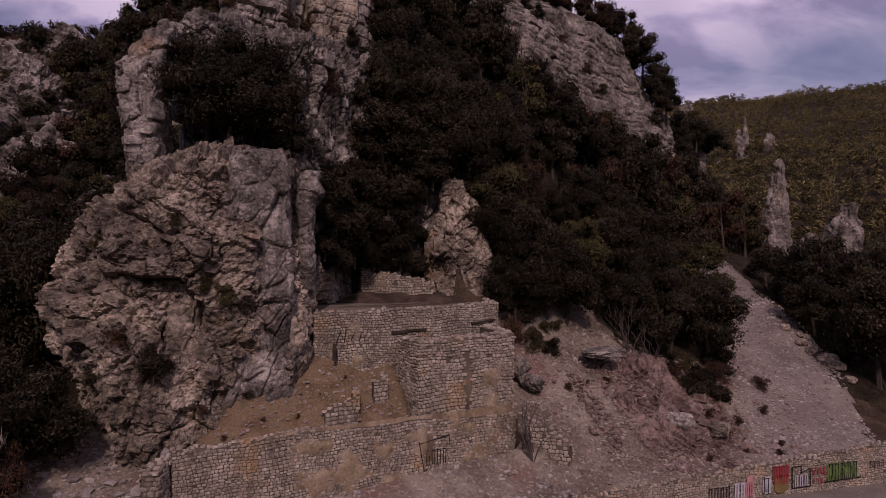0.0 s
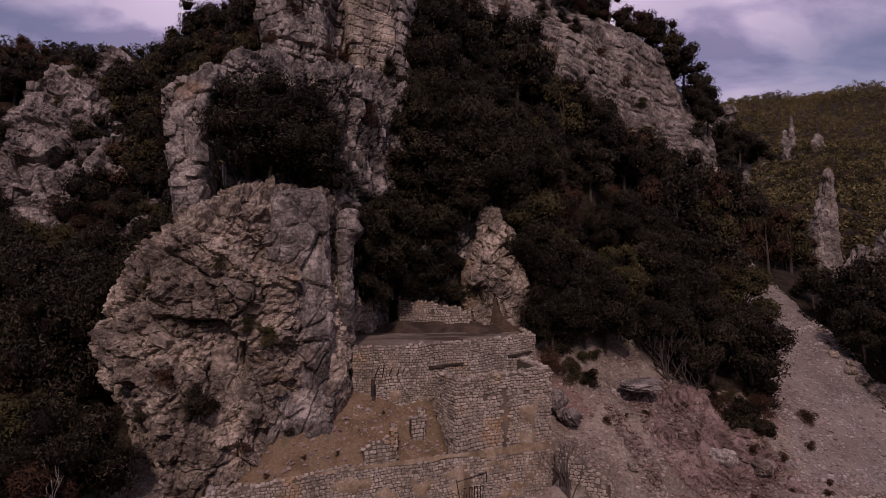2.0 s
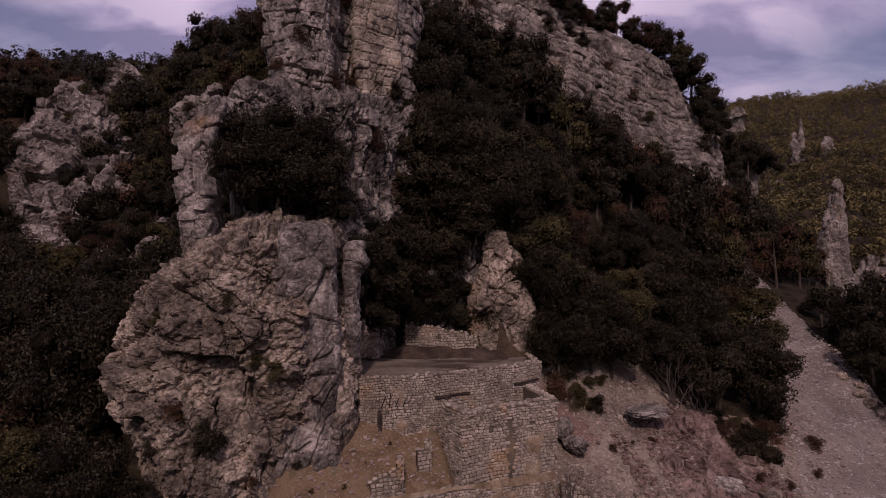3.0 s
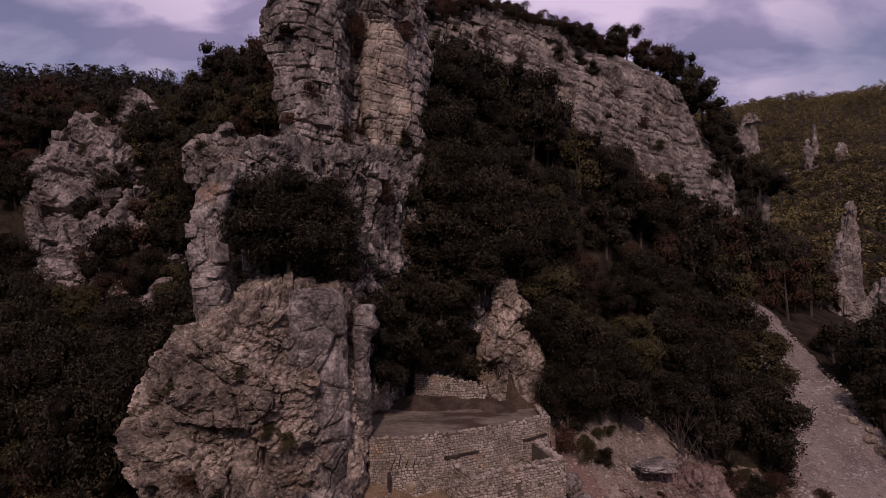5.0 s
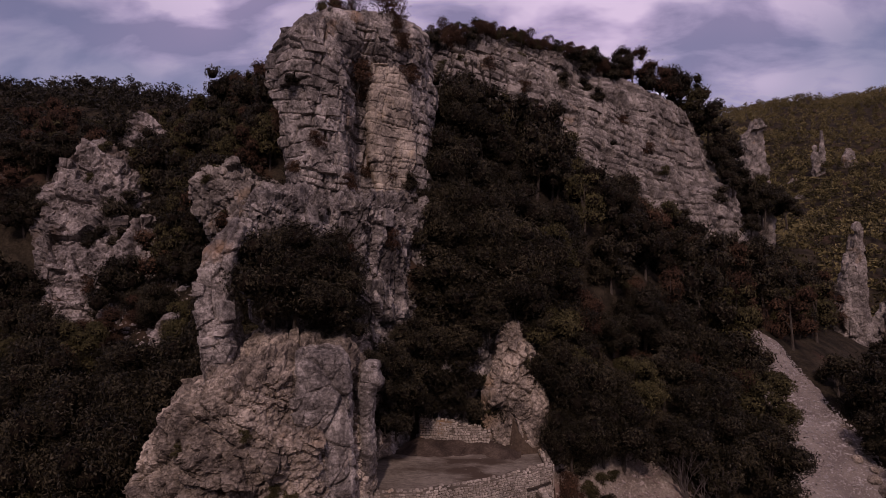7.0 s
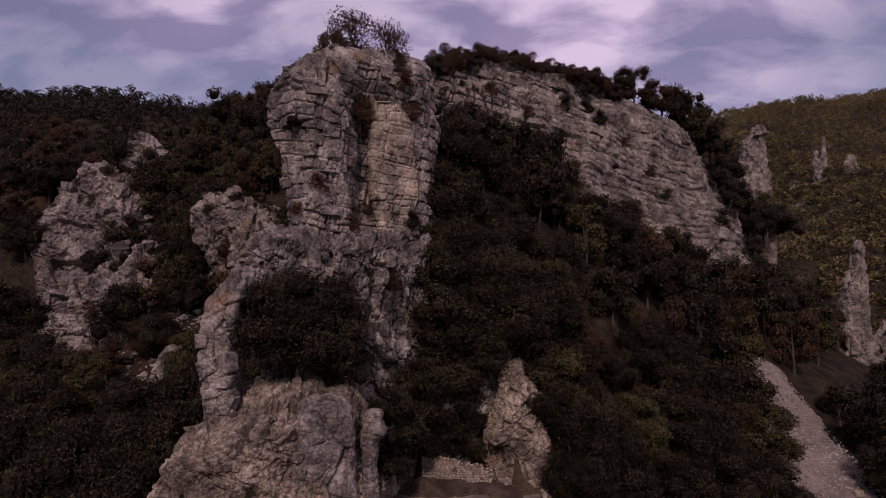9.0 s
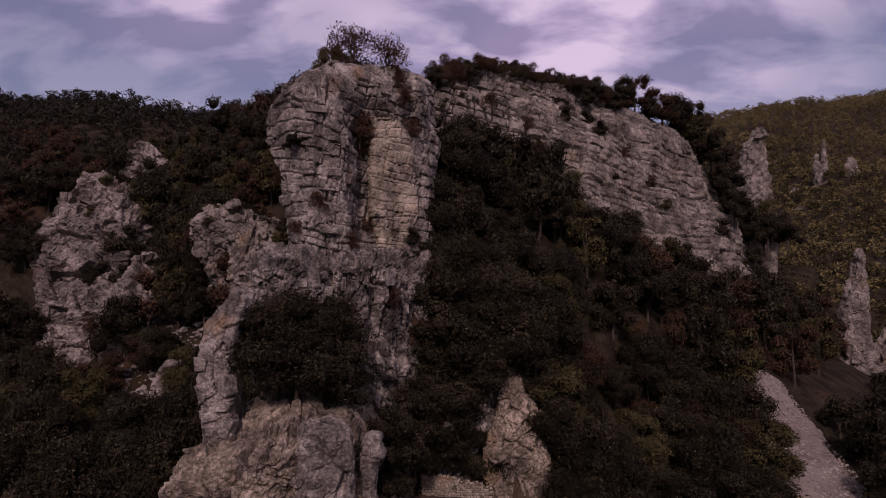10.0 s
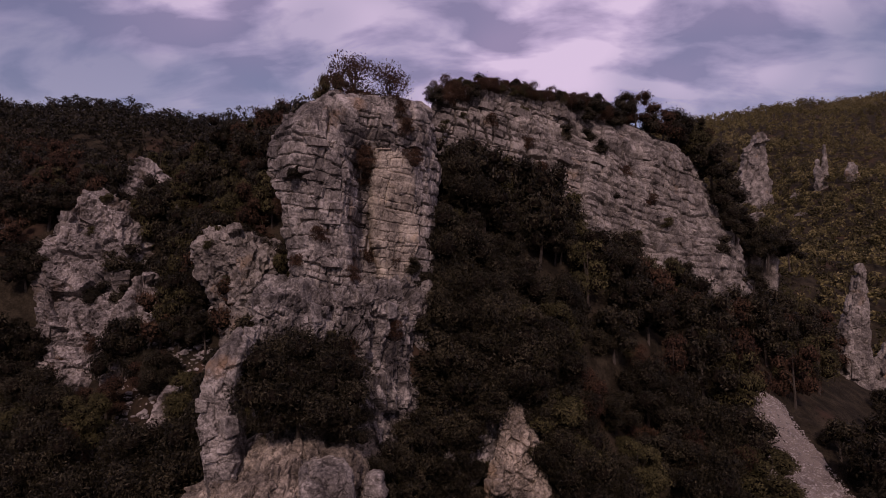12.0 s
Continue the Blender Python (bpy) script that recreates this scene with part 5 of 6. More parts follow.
def beam(label, a, b, thick):
    a, b = Vector(a), Vector(b)
    bm = bmesh.new()
    bmesh.ops.create_cube(bm, size=1)
    bmesh.ops.subdivide_edges(bm, edges=bm.edges[:], cuts=2)
    for v in bm.verts:
        v.co = Vector((v.co.x * (b - a).length, v.co.y * thick * 1.4, v.co.z * thick)) + Vector((0, 0, 0.02 * math.sin(v.co.x * 9)))
    bmesh.ops.bevel(bm, geom=[e for e in bm.edges if e.calc_length() > 0.3 and abs(e.verts[0].co.z - e.verts[1].co.z) < 0.01], offset=0.015, segments=1)
    ob = part("beam", bm, BEAM)
    ob.matrix_basis = Matrix.Translation((a + b) / 2) @ (b - a).to_track_quat("X", "Z").to_matrix().to_4x4()
    return tagged(ob, label, "beam")


lower_walls()
terrace()
beam("dark timber lintel set into the rubble terrace wall", (-3.2, 37.9, 9.75), (-1.1, 39.1, 9.85), 0.14)
beam("short dark timber lintel near the terrace corner", (1.9, 41.1, 9.95), (3.6, 42.3, 10.1), 0.14)
beam("weathered timber stub standing against the terrace wall", (-6.5, 36.3, 8.3), (-6.5, 36.4, 9.3), 0.16)


# ---- loose rocks ----
def boulder(label, x, y, z, sx, sy, sz, seed, mat=ROCK, name="boulder", turn=0.0, tilt=0.0, detail=4):
    bm = bmesh.new()
    bmesh.ops.create_icosphere(bm, subdivisions=detail, radius=1)
    v = np.array([q.co[:] for q in bm.verts])
    f = np.array([[q.index for q in face.verts] for face in bm.faces])
    bm.free()
    v = np.sign(v) * np.abs(v) ** 0.75
    d1, d2, rnd, way = cells(v * 1.3 + seed, seed)
    v = v * (1 + 0.22 * (rnd - 0.5) + 0.18 * fbm(v * 1.4 + seed, 2, seed) - 0.10 * np.clip(1 - (d2 - d1) / 0.12, 0, 1) + 0.05 * fbm(v * 5, 2, seed + 2))[:, None] * np.array([sx, sy, sz])
    ob = part(name, sheet(name, v, f), mat)
    ob.matrix_basis = pose(x, y, z, 0, tilt, turn)
    return tagged(ob, label, "rock")


boulder("flat overhanging slab of grey rock on the red talus", 11.4, 43.9, 7.5, 1.45, 1.2, 0.32, 1, turn=15, tilt=-3, name="rock_slab")
boulder("angular grey boulder lodged in the talus", 6.0, 40.9, 6.0, 0.75, 0.7, 0.55, 2, turn=30, tilt=25)
boulder("long tilted block of limestone beside the tower", 5.2, 41.4, 6.9, 0.6, 0.9, 0.75, 3, turn=10, tilt=35)
boulder("squared boulder at the foot of the slope", 5.6, 35.6, 0.7, 0.95, 0.6, 0.5, 4, turn=20)
boulder("low boulder beside the dirt track", 4.4, 35.2, 0.8, 0.7, 0.5, 0.35, 5, turn=60)
boulder("small pale boulder on the gravel slope", 9.9, 39.6, 3.2, 0.32, 0.3, 0.3, 6, ROCK_WARM)
boulder("grey block half buried in the talus", 16.3, 41.8, 3.0, 1.1, 0.8, 0.7, 7, turn=25, tilt=12)
boulder("pale boulder at the foot of the talus", 18.9, 41.4, 2.6, 0.7, 0.6, 0.55, 8, ROCK_WARM)
for i, (bx, by, bs) in enumerate([(31.6, 53.5, 0.55), (32.2, 52.6, 0.7), (32.5, 51.4, 0.8), (32.7, 50.4, 0.65), (31.2, 55.5, 0.45), (31.7, 57.6, 0.4), (33.0, 49.2, 0.5), (32.4, 59.5, 0.35), (32.2, 54.6, 0.35), (33.0, 52.0, 0.4)]):
    boulder("rounded pale boulder on the edge of the scree", bx, by, ground_at(bx, by) + 0.25 * bs, bs, bs * 0.85, bs * 0.7, 20 + i, ROCK_WARM, turn=i * 50)
bedrock = crag("talus_bedrock", [(1.8, 15.8, 44.2, 5.2, 3.9), (4.2, 15.0, 45.5, 4.6, 3.3), (6.0, 14.2, 47.0, 3.2, 2.5)], "purplish bedded rock breaking through the talus", 71, turn=14, n=2.4, spacing=0.14, style="bedded", size=(0.9, 0.8, 0.35), amp=0.42, lump=0.6, dome=0.8, joint=0.14, dip=(20, 35, 10), mat=PURPLE_ROCK)
stud(bedrock, 46, 2.2, 5.8, (0.2, 0.6), (0.3, 0.9), 12, 24, 0.3)


def loose_stones(name, label, spots, lo, hi, seed, mat):
    rng = np.random.default_rng(seed)
    pts = np.array(spots)
    z = height(pts[:, 0], pts[:, 1])
    bm = bmesh.new()
    bmesh.ops.create_icosphere(bm, subdivisions=1, radius=1)
    unit = np.array([q.co[:] for q in bm.verts])
    tri = np.array([[q.index for q in face.verts] for face in bm.faces])
    bm.free()
    n = len(pts)
    size = lo * (hi / lo) ** (rng.uniform(0, 1, n) ** 2.2)
    v = unit[None] * (1 + rng.normal(0, 0.22, (n, len(unit), 1))) * (size[:, None] * rng.uniform(0.6, 1.25, (n, 3)))[:, None] * np.array([1, 1, 0.65])
    v = v + np.stack([pts[:, 0], pts[:, 1], z + size * 0.12], 1)[:, None]
    f = tri[None] + (np.arange(n) * len(unit))[:, None, None]
    tagged(part(name, sheet(name, v.reshape(-1, 3), f.reshape(-1, 3)), mat), label, "stones", kind="stuff")


def spray(n, x0, x1, y0, y1, seed, ok):
    rng = random.Random(seed)
    out = []
    while len(out) < n:
        x, y = rng.uniform(x0, x1), rng.uniform(y0, y1)
        if ok(x, y):
            out.append((x, y))
    return out


PEBBLE = material("loose_limestone", [(0.192, 0.164, 0.148), (0.28, 0.248, 0.224), (0.368, 0.332, 0.3)], 1.2, 0.93, 0.4, per_island=0.3)
RED_PEBBLE = material("reddish_stones", [(0.176, 0.124, 0.104), (0.256, 0.2, 0.168), (0.336, 0.288, 0.248)], 1.0, 0.93, 0.4, per_island=0.3)
loose_stones("scree_stones", "loose grey limestone fragments on the scree", spray(9000, 20, 35, 41.5, 71, 1, lambda x, y: 20.6 + 0.25 * (y - 41) < x < 30.0 + 3.6 * math.sin(min(1, (y - 41) / 28) * 2.6) and behind(ROAD_A, ROAD_B, x, y)[0] > 0.7), 0.03, 0.17, 31, PEBBLE)
loose_stones("talus_stones", "reddish and pale stones scattered on the talus", spray(6000, 4.8, 26, 36.5, 50, 2, lambda x, y: behind(ROAD_A, ROAD_B, x, y)[0] > 0.7 and (x > 8 or y > 39) and y < edge_of_wood(x)), 0.035, 0.20, 32, RED_PEBBLE)
loose_stones("purple_shards", "dark purplish shards weathered out of the bedrock", spray(3600, 8, 22, 38, 48, 8, lambda x, y: behind(ROAD_A, ROAD_B, x, y)[0] > 0.7 and y < edge_of_wood(x) and (x - 15.5) ** 2 / 30 + (y - 42.6) ** 2 / 14 < 1.0 + 0.5 * math.sin(x * 1.7 + y)), 0.05, 0.30, 38, PURPLE_ROCK)
loose_stones("track_stones", "small stones along the foot of the walls", spray(900, -13, 9, 28, 37, 3, lambda x, y: -4 < behind(WALL_A, WALL_B, x, y)[0] < -0.2 or (x > 4.6 and y < 36.8)), 0.04, 0.22, 33, PEBBLE)
loose_stones("bank_stones", "stones in the ochre bank below the terrace", spray(1300, -12, 3, 30, 39, 4, lambda x, y: 0.8 < behind(WALL_A, WALL_B, x, y)[0] < 6 and x < -1.8 - (y - 35) * 0.2), 0.03, 0.17, 34, RED_PEBBLE)
loose_stones("ravine_stones", "pale rubble in the ravine below the crags", spray(2200, -46, -22, 40, 64, 5, lambda x, y: abs(x + 34 + 0.2 * (y - 50)) < 6), 0.08, 0.45, 35, PEBBLE)
loose_stones("slope_rubble", "angular rubble on the bank below the outcrop", spray(1500, -25, -13.5, 24, 33, 6, lambda x, y: y < 31.5 + (-13.5 - x) * 0.2), 0.05, 0.4, 36, PEBBLE)

# ---- the road ----
bm = bmesh.new()
d = (ROAD_B - ROAD_A).normalized()
n = Vector((d.y, -d.x))
quad = [ROAD_A - d * 3 + n * 0.02, ROAD_B + d * 40 + n * 0.02, ROAD_B + d * 40 + n * 7, ROAD_A - d * 3 + n * 7]
top = [bm.verts.new((*p, -0.77)) for p in quad]
low = [bm.verts.new((*p, -1.3)) for p in quad]
bm.faces.new(top)
for i in range(4):
    bm.faces.new((low[i], low[(i + 1) % 4], top[(i + 1) % 4], top[i]))
tagged(part("road", bm, ROAD), "dusty grey gravel road below the stone wall", "road", kind="structure")


# ---- woods on the far slopes, too many to count ----
def far_wood(name, label, spots, seed, leaves_each, size, spread, mat):
    rng = np.random.default_rng(seed)
    pts = np.array(spots)
    z = height(pts[:, 0], pts[:, 1])
    vs, fs, n = [], [], 0
    for (x, y), zz in zip(pts, z):
        w = spread * rng.uniform(0.65, 1.3)
        p, d, cs, rs = crown_cloud(rng, w, w * rng.uniform(1.3, 1.9), -0.5, 7, leaves_each, size, fat=1.35)
        v, f = leaves(p, d, size, rng)
        at = np.array([x, y, zz - 0.4])
        vs.append(v + at)
        fs.append(f + n)
        n += len(v)
    ob = part(name, sheet(name, np.concatenate(vs), np.concatenate(fs)), mat)
    tagged(ob, label, "woodland", kind="stuff")


spots = scatter(-150, -14, 64, 175, 2.5, lambda x, y: not (-54 < x < -40 and y < 74) and not (-34 < x < -22 and y < 62) and (y > 72 or x > -40) and not (y < 60 + (x + 20) * 1.0 and x > -20), 15, 16000)
near = [p for p in spots if p[1] < 110]
far_wood("scrub_wood", "dark scrubby evergreen wood on the hillside", [p for i, p in enumerate(near) if i % 5 > 1], 16, 380, 0.50, 2.2, LEAF)
far_wood("scrub_wood", "russet scrub scattered through the hillside wood", [p for i, p in enumerate(near) if i % 5 < 2], 17, 340, 0.46, 1.9, LEAF_BROWN)
far_wood("hill_wood", "dark wood along the crest of the hill", [p for p in spots if p[1] >= 110], 18, 170, 0.70, 2.6, LEAF)
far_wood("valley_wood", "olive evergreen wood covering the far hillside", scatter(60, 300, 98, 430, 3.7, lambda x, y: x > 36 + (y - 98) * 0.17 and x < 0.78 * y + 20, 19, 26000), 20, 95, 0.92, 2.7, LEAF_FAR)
far_wood("valley_wood", "dark evergreen wood on the valley side", scatter(30, 130, 96, 300, 5.0, lambda x, y: x > 30 + (y - 98) * 0.12 and x < 0.72 * y + 10, 21, 3000), 22, 150, 0.75, 2.8, LEAF_OLIVE)


# ---- bushes that grow on the rocks and slopes ----
def bush(kind, x, y, z, scale, rock=None):
    turn = (x * 91 + z * 57) % 360
    if rock is not None:
        x, y, z = face_at(rock, x, z)
    plant(BUSHES[kind], x, y - 0.1, z - 0.45 * scale, scale, turn)


# on the high cliff and its buttress
for spec in ((1, -11.2, 45.6, 40.4, 1.5), (1, -10.9, 46.2, 38.9, 1.1), (1, -8.3, 49.2, 44.6, 0.9), (1, -7.4, 48.9, 40.6, 1.1), (1, -7.9, 48.9, 43.0, 0.9), (0, -10.2, 47.4, 36.2, 0.7), (1, -13.3, 42.6, 34.4, 0.9), (1, -15.0, 42.0, 32.5, 0.8),
             (1, -10.6, 46.0, 32.7, 1.0), (1, -9.0, 47.2, 31.9, 1.0), (0, -15.0, 42.1, 39.0, 0.6), (1, -16.7, 42.2, 36.6, 0.9), (1, -11.3, 43.6, 31.5, 0.8), (0, -7.4, 48.9, 31.7, 0.8)):
    bush(*spec, high)
# on the bedded scarp
for spec in ((1, -5.8, 68.4, 49.2, 1.2), (2, 2.6, 71.8, 48.5, 1.5), (1, -3.1, 65.4, 43.5, 1.2), (0, 7.4, 74.4, 46.4, 1.4), (0, 10.6, 78.0, 46.6, 1.3), (1, 2.8, 70.0, 44.6, 1.1), (2, 20.5, 78.2, 35.7, 1.2), (0, 28.3, 85.3, 32.6, 1.5), (0, 22.0, 78.6, 29.3, 1.5)):
    bush(*spec, scarp)
for spec in ((1, 18.5, 78.7, 38.6, 1.3), (0, 13.3, 73.6, 39.0, 1.1), (1, 4.4, 69.6, 41.4, 1.3), (2, -4.4, 67.0, 47.4, 1.0), (1, -1.3, 68.8, 47.1, 1.2), (1, 15.2, 76.7, 42.0, 1.2), (0, 11.9, 77.2, 44.8, 1.1), (2, 16.3, 75.1, 34.0, 1.4)):
    bush(*spec, scarp)
# on the ledge cliff and the great outcrop
for spec in ((1, -11.2, 39.8, 25.9, 1.1), (2, -12.3, 38.3, 27.2, 0.9), (1, -8.2, 40.5, 27.2, 0.9), (0, -6.3, 44.1, 21.4, 1.0), (0, -14.7, 32.4, 9.2, 0.95), (1, -16.7, 32.5, 10.3, 0.75), (2, -11.7, 32.4, 12.7, 1.0), (2, -12.6, 32.3, 13.2, 0.75)):
    bush(*spec, ledge if spec[3] > 20 else outcrop)
for spec in ((1, -15.4, 32.4, 13.3, 0.45), (0, -10.7, 33.3, 7.1, 0.55), (2, -14.0, 32.2, 16.6, 0.6), (1, -9.8, 33.3, 8.5, 0.45), (2, -18.0, 33.6, 15.5, 0.6), (1, -12.6, 31.6, 6.6, 0.4), (0, -17.9, 32.2, 8.4, 0.5)):
    bush(*spec, ledge if spec[3] > 20 else outcrop)
# on the crags across the ravine
for spec in ((0, -45.5, 64.8, 31.0, 2.2), (0, -44.2, 64.8, 29.4, 1.6), (2, -48.9, 74.6, 38.0, 1.9), (0, -47.1, 63.2, 27.0, 1.6), (0, -43.8, 64.2, 27.0, 1.4), (1, -64.3, 75.5, 35.5, 1.6), (2, -29.6, 55.2, 33.2, 0.9), (1, -41.5, 62.4, 22.5, 1.5)):
    bush(*spec, side if spec[1] < -41 else pale)
# on the talus and the scree
for spec in ((1, 24.2, 46.4, 0.75), (1, 18.8, 42.9, 0.5), (1, 19.6, 41.9, 0.5), (1, 20.0, 44.6, 0.7), (1, 23.4, 44.3, 0.4), (1, 21.0, 43.2, 0.4)):
    bush(spec[0], spec[1], spec[2], ground_at(spec[1], spec[2]) + 0.2, spec[3])

# undergrowth along the foot of the wood and at the back of the terrace
for i, (x, y) in enumerate(scatter(4.6, 26, 43, 54, 1.1, lambda x, y: -1.6 < y - edge_of_wood(x) < 0.6 and y < 50 and not 9 < x < 16.5, 41)):
    bush((0, 0, 1, 2)[i % 4], x, y, ground_at(x, y) + 0.1, 0.8 + 0.7 * ((i * 0.41) % 1))
for spec in ((0, -3.0, 46.4, 18.0, 1.4), (0, -0.8, 46.6, 21.2, 1.6), (0, -2.6, 46.6, 19.8, 1.7)):
    bush(*spec)
for spec in ((0, -5.2, 47.4, 21.2, 2.0), (0, -3.2, 47.5, 22.6, 2.1), (0, -1.6, 47.6, 20.8, 1.9), (0, -4.4, 47.8, 24.6, 2.2), (0, -2.2, 48.2, 24.8, 2.1), (0, -6.4, 47.8, 23.4, 1.9), (0, -0.6, 48.4, 23.0, 1.9)):
    bush(*spec)
for spec in ((1, -46.0, 62.6, 22.0, 1.4), (2, -49.5, 65.6, 34.5, 0.9), (0, -43.6, 62.8, 19.5, 1.6), (1, -49.8, 62.6, 19.0, 1.4), (2, -27.5, 54.2, 29.5, 1.2), (0, -31.5, 57.0, 28.5, 1.4)):
    bush(*spec, side if spec[1] < -41 else pale)

# ivy and scrub in the dark cleft between the outcrop and the terrace
for spec in ((0, -7.6, 41.2, 18.6, 1.5), (0, -7.0, 42.2, 16.6, 1.7), (0, -7.3, 41.6, 14.6, 1.5), (0, -6.2, 44.0, 18.0, 1.6), (0, -6.6, 43.2, 20.2, 1.4), (0, -6.4, 44.2, 15.2, 1.4), (0, -7.9, 39.4, 17.4, 1.0), (0, -7.7, 39.6, 15.4, 1.1), (0, -5.4, 45.8, 19.8, 1.5), (0, -5.6, 45.6, 17.0, 1.3), (0, -4.2, 46.2, 19.0, 1.5), (0, -8.2, 38.6, 19.2, 0.9), (0, -5.2, 45.9, 14.6, 1.2), (0, -3.8, 46.0, 15.6, 1.3), (0, -2.4, 46.2, 16.2, 1.2), (0, -4.6, 46.0, 16.8, 1.4), (0, -3.2, 46.3, 14.4, 0.9)):
    bush(*spec)
# dry tufts on the ochre bank and the talus
for i, (x, y) in enumerate(scatter(-12, -2, 31, 38, 1.7, lambda x, y: 0.9 < behind(WALL_A, WALL_B, x, y)[0] < 5 and x < -3.6 - (y - 35) * 0.3, 61)):
    bush((2, 1)[i % 2], x, y, ground_at(x, y) + 0.04, 0.10 + 0.12 * ((i * 0.41) % 1))
for i, (x, y) in enumerate(scatter(8, 26, 38, 48, 1.5, lambda x, y: behind(ROAD_A, ROAD_B, x, y)[0] > 1 and y < edge_of_wood(x) - 1, 62)):
    if i % 4 == 1:
        bush((1, 2, 1)[i % 3], x, y, ground_at(x, y) + 0.1, 0.2 + 0.2 * ((i * 0.41) % 1))

# ---- bare shrubs ----
GREY_TWIG = material("grey_twig", [(0.06, 0.0492, 0.042), (0.09, 0.075, 0.0648), (0.12, 0.102, 0.09)], 3.0, 0.9, 0.2)
shrub = bare_shrub("bare_shrub", "leafless grey shrub beside the rough stone wall", 5, 3.4, 0.42, 8, GREY_TWIG)
shrub.matrix_basis = pose(5.5, 36.9, ground_at(5.5, 36.9))
for i, (x, y, k) in enumerate(((14.6, 47.2, 1.2), (16.2, 46.6, 1.1), (36.0, 49.0, 1.1), (37.6, 47.8, 1.3), (39.5, 50.0, 1.2))):
    copy_thing(shrub, pose(x, y, ground_at(x, y) - 0.1, 0, 0, 80 * i) @ Matrix.Scale(k, 4))
dead = bare_shrub("dead_tree", "pale bleached dead tree leaning over the slope", 8, 3.6, 0.7, 3, PALE_BARK, "tree")
dead.matrix_basis = pose(-20.0, 28.3, ground_at(-20.0, 28.3), 0, 20, 200)


# ---- paint sprayed on the walls ----
def paint(name, colour):
    return material(name, [tuple(c * 0.75 for c in colour), colour, tuple(min(1, c * 1.2) for c in colour)], 1.4, 0.7, 0.1, fine=10)


BLACK, WHITE, RED = paint("black_spray", (0.02, 0.018, 0.02)), paint("white_spray", (0.42, 0.40, 0.44)), paint("red_spray", (0.26, 0.05, 0.05))
GREEN, OLIVE, PINK, BLUE = paint("green_spray", (0.12, 0.20, 0.06)), paint("olive_spray", (0.17, 0.12, 0.05)), paint("pink_spray", (0.45, 0.22, 0.22)), paint("blue_spray", (0.20, 0.26, 0.42))


def on_wall(wall, a, b):
    """A frame whose x runs along the wall's face from a and whose y is up."""
    d = (Vector(b) - Vector(a)).normalized()
    out = Vector((d.y, -d.x))
    return Matrix(((d.x, 0, out.x, a[0] + out.x * 0.10), (d.y, 0, out.y, a[1] + out.y * 0.10), (0, 1, 0, 0), (0, 0, 0, 1)))


def stroke(bm, pts, width):
    pts = [Vector((*p, 0)) for p in pts]
    for p, q in zip(pts, pts[1:]):
        d = (q - p).normalized()
        s = Vector((-d.y, d.x, 0)) * width / 2
        e = d * width * 0.4
        lo = [bm.verts.new(v + Vector((0, 0, z))) for z in (0, 0.008) for v in (p - e - s, q + e - s, q + e + s, p - e + s)]
        bm.faces.new(lo[4:])
        for i in range(4):
            bm.faces.new((lo[i], lo[(i + 1) % 4], lo[4 + (i + 1) % 4], lo[4 + i]))


def patch(bm, x0, z0, x1, z1, rng):
    n = 14
    ring = []
    for i in range(n):
        a = 2 * math.pi * i / n
        k = 1 + rng.uniform(-0.10, 0.06)
        c, s = math.cos(a), math.sin(a)
        ring.append(((x0 + x1) / 2 + (x1 - x0) / 2 * k * math.copysign(abs(c) ** 0.5, c), (z0 + z1) / 2 + (z1 - z0) / 2 * k * math.copysign(abs(s) ** 0.5, s)))
    lo, hi = [bm.verts.new((*p, -0.004)) for p in ring], [bm.verts.new((*p, 0.001)) for p in ring]
    bm.faces.new(hi)
    for i in range(n):
        bm.faces.new((lo[i], lo[(i + 1) % n], hi[(i + 1) % n], hi[i]))


def graffiti(wall, m, label, fills, strokes, width=0.06):
    """One painted tag: filled shapes and outlines lying on the stones."""
    rng = random.Random(len(label))
    top = None
    for mat, boxes in fills:
        bm = bmesh.new()
        for box in boxes:
            patch(bm, *box, rng)
        ob = part("graffiti" if top is None else "paint_fill", bm, mat, wall if top is None else top, label if top is None else "")
        if top is None:
            ob.matrix_basis, top = m, ob
    for mat, lines in strokes:
        bm = bmesh.new()
        for line in lines:
            stroke(bm, line, width)
        ob = part("graffiti" if top is None else "paint_line", bm, mat, wall if top is None else top, label if top is None else "")
        if top is None:
            ob.matrix_basis, top = m, ob
    return top


def letters(x, z, w, h, count, rng):
    """Plain upright bars in place of writing that cannot be read."""
    out = []
    for i in range(count):
        for k in (0.15, 0.6):
            a = x + w * (i + k) / count
            out.append([(a, z), (a + rng.uniform(-0.02, 0.05) * h, z + h * rng.uniform(0.85, 1.05))])
        out.append([(x + w * (i + 0.1) / count, z + h * 0.95), (x + w * (i + 0.7) / count, z + h * 0.95)])
    return out


rng = random.Random(4)
road_frame = Matrix.Translation((0, 0, -0.75)) @ on_wall(WALLS["road"], ROAD_A, ROAD_B)
road = WALLS["road"]
graffiti(road, road_frame, "black outlined spray-painted tag", [], [(BLACK, letters(6.1, 0.15, 1.7, 0.85, 4, rng))])
graffiti(road, road_frame, "pink and white spray-painted shapes", [(PINK, [(8.95, 0.9, 9.4, 1.5)])], [(PINK, letters(8.8, 0.2, 0.7, 0.9, 2, rng)), (WHITE, letters(8.0, 0.2, 0.9, 0.9, 2, rng))], 0.11)
graffiti(road, road_frame, "blue and white block tag with black lines", [(WHITE, [(10.1, 0.25, 10.8, 1.3)]), (BLUE, [(10.2, 0.35, 10.6, 0.9)])], [(BLACK, letters(10.1, 0.25, 0.75, 1.0, 1, rng))])
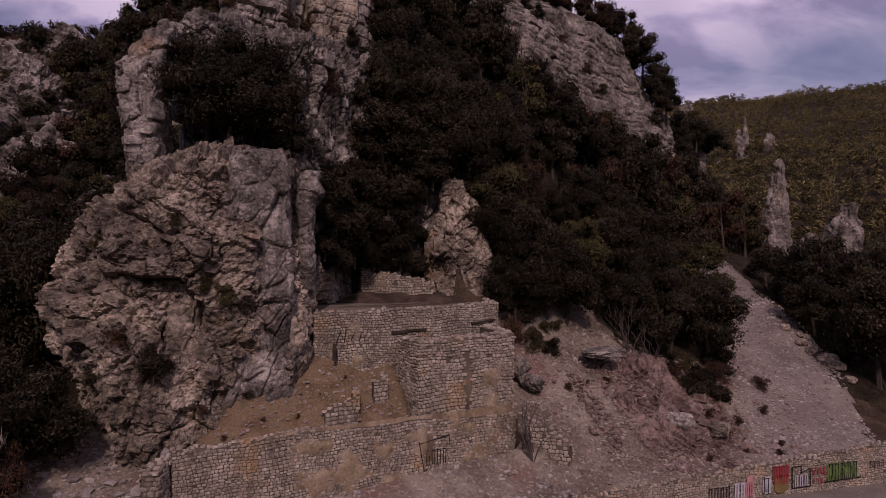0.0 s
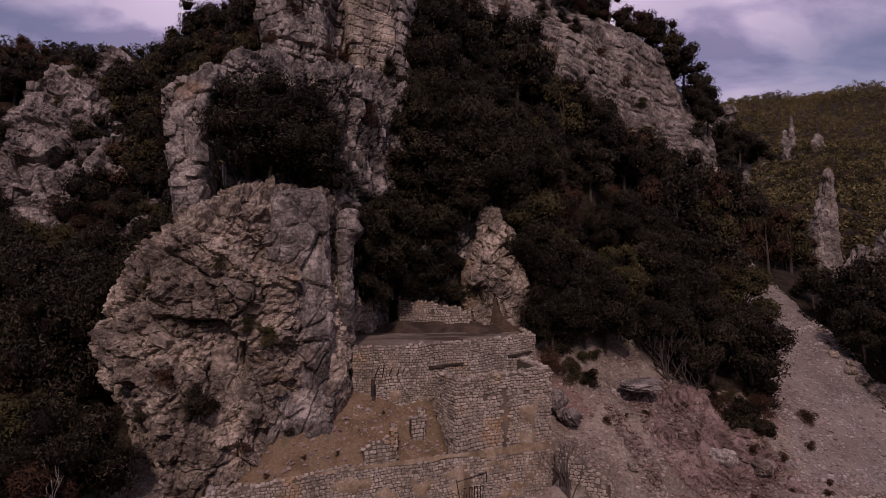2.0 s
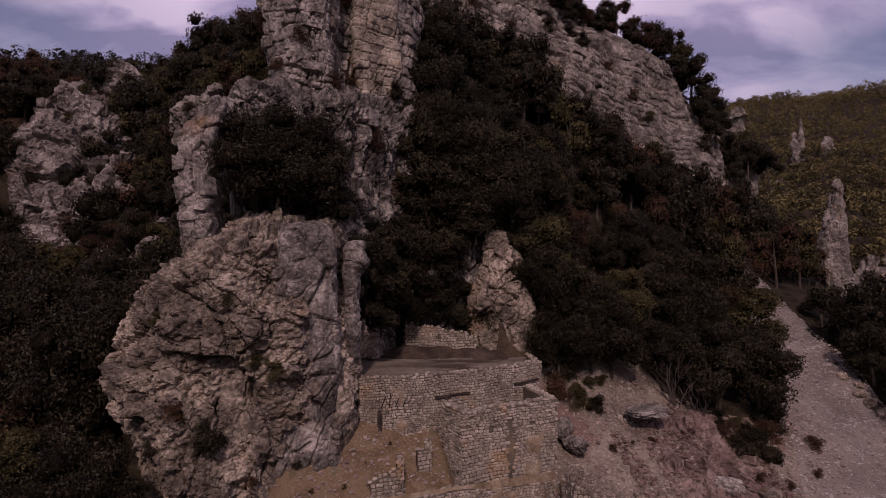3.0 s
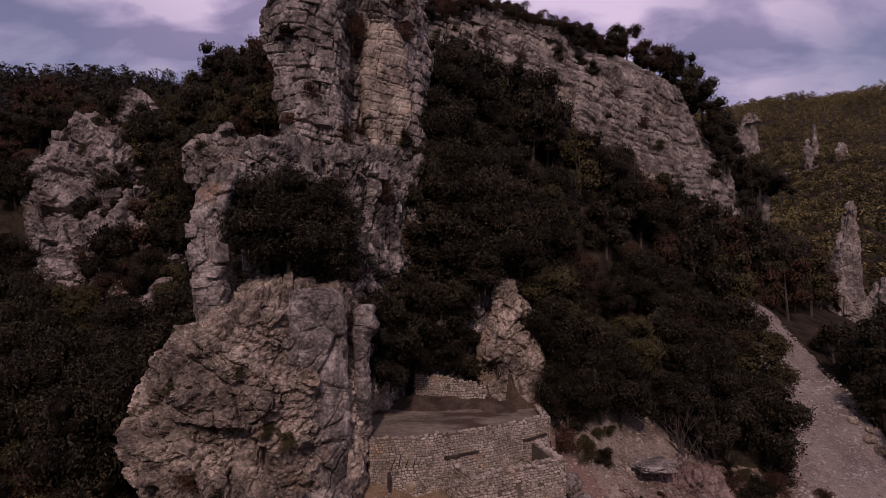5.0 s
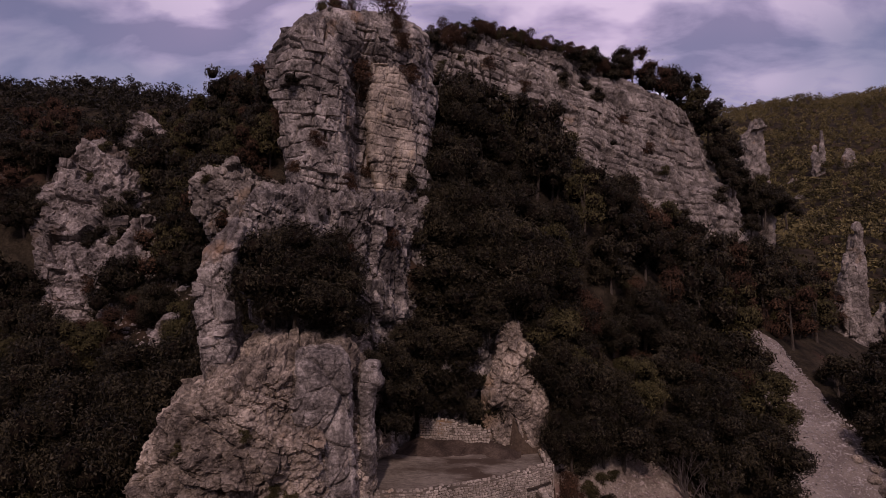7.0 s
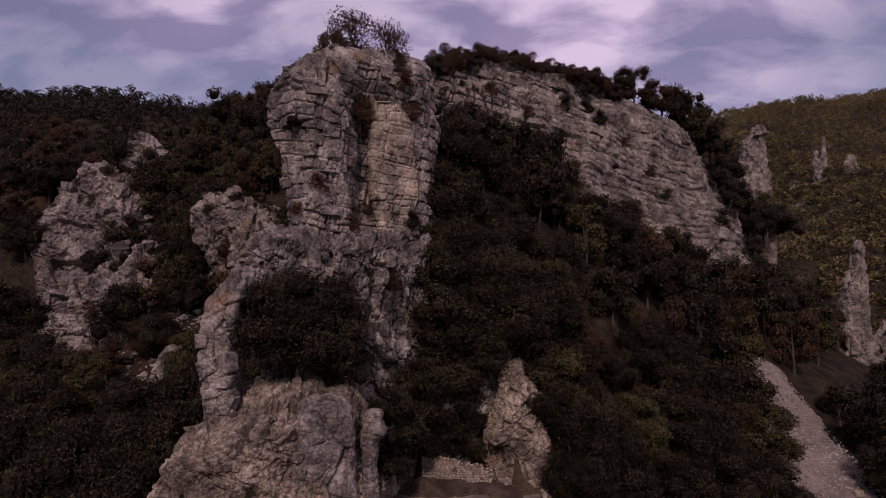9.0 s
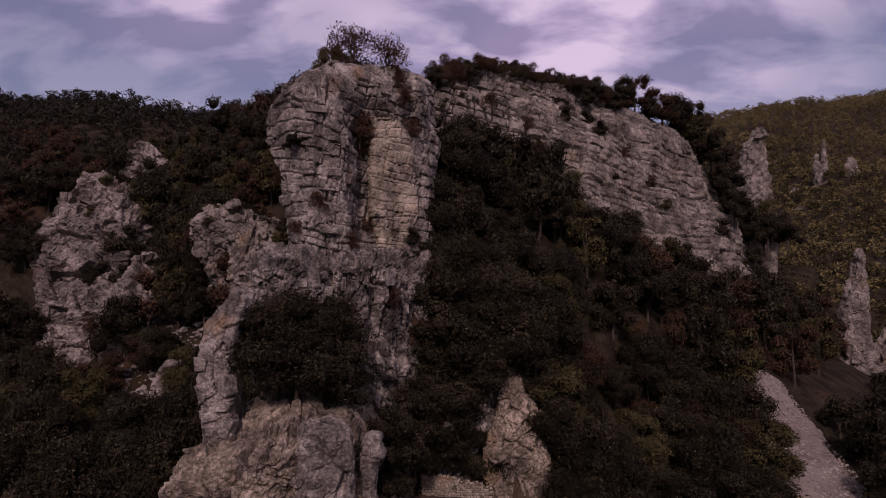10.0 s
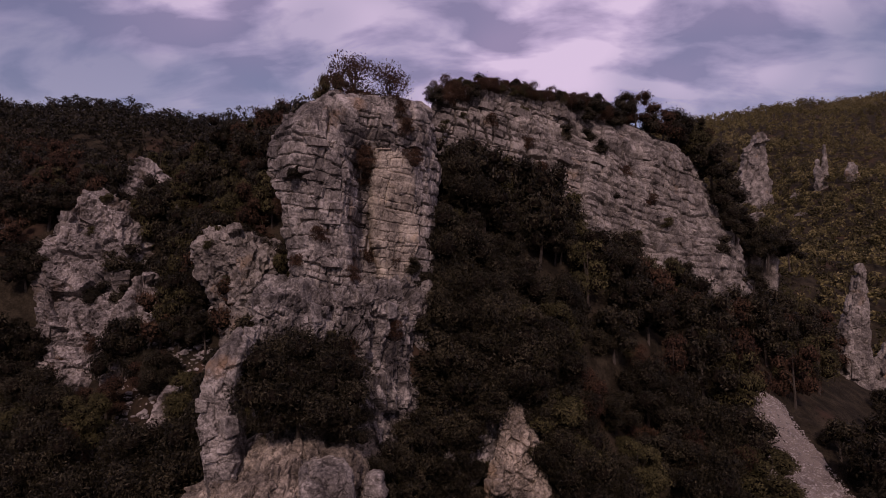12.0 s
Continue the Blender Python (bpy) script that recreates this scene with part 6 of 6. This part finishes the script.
graffiti(road, road_frame, "red and olive painted panel", [(OLIVE, [(11.0, 0.2, 12.1, 1.3)])], [(RED, letters(10.9, 1.15, 1.3, 0.75, 5, rng) + letters(11.0, 0.8, 1.1, 0.5, 3, rng))], 0.1)
graffiti(road, road_frame, "white arrow shape outlined in black", [], [(WHITE, letters(12.6, 0.5, 1.1, 0.7, 3, rng)), (BLACK, [[(12.4, 0.4), (12.4, 1.75), (13.1, 1.75), (13.1, 1.3), (13.8, 1.55), (13.85, 0.4), (12.4, 0.4)]])])
graffiti(road, road_frame, "bright green block lettering outlined in black", [], [(GREEN, letters(15.2, 0.62, 2.55, 1.1, 8, rng) + letters(15.3, 0.9, 2.4, 0.5, 6, rng)), (BLACK, letters(15.25, 0.65, 2.5, 1.05, 5, rng) + [[(15.0, 0.55), (17.9, 0.6)]])], 0.085)
graffiti(road, road_frame, "small black scribble", [], [(BLACK, letters(18.7, 1.1, 1.3, 0.45, 4, rng))], 0.04)
graffiti(road, road_frame, "red scribble below larger letters", [], [(RED, letters(14.0, 0.5, 0.9, 0.35, 3, rng))], 0.04)
words = new("words", bpy.data.curves.new("words", "FONT"))
words.data.body, words.data.size, words.data.extrude = "VALS", 0.75, 0.004
text_mesh = bpy.data.meshes.new_from_object(words)
bpy.data.objects.remove(words)
text_mesh.materials.clear()
lettering = part("graffiti", text_mesh, RED, road, "red spray-painted capital letters")
lettering.matrix_basis = road_frame @ Matrix.Translation((13.9, 1.05, 0.0))
graffiti(road, Matrix.Translation((0, 0, -0.75)) @ on_wall(road, (7.6, 35.1), ROAD_A), "white outlined tag on the low end of the wall", [], [(WHITE, letters(0.5, 0.1, 1.5, 0.6, 3, rng))], 0.05)
lower_frame = on_wall(WALLS["lower"], WALL_A, WALL_B)
graffiti(WALLS["lower"], lower_frame, "pale panel with black scrawled outlines", [], [(BLACK, [[(13.0, 3.9), (13.3, 2.2), (13.5, 2.3)], [(13.0, 3.8), (14.9, 4.1), (14.9, 3.6)]] + letters(13.4, 2.5, 1.4, 0.9, 4, rng))], 0.05)
graffiti(WALLS["terrace"], on_wall(WALLS["terrace"], (-7.9, 36.8), (-4.9, 37.2)), "loose black scrawl on the terrace wall", [], [(BLACK, [[(1.4, 9.3), (1.7, 10.0)], [(1.9, 9.3), (2.0, 10.2)], [(2.3, 9.4), (2.5, 9.9)], [(2.8, 9.4), (2.9, 9.8)]])], 0.05)
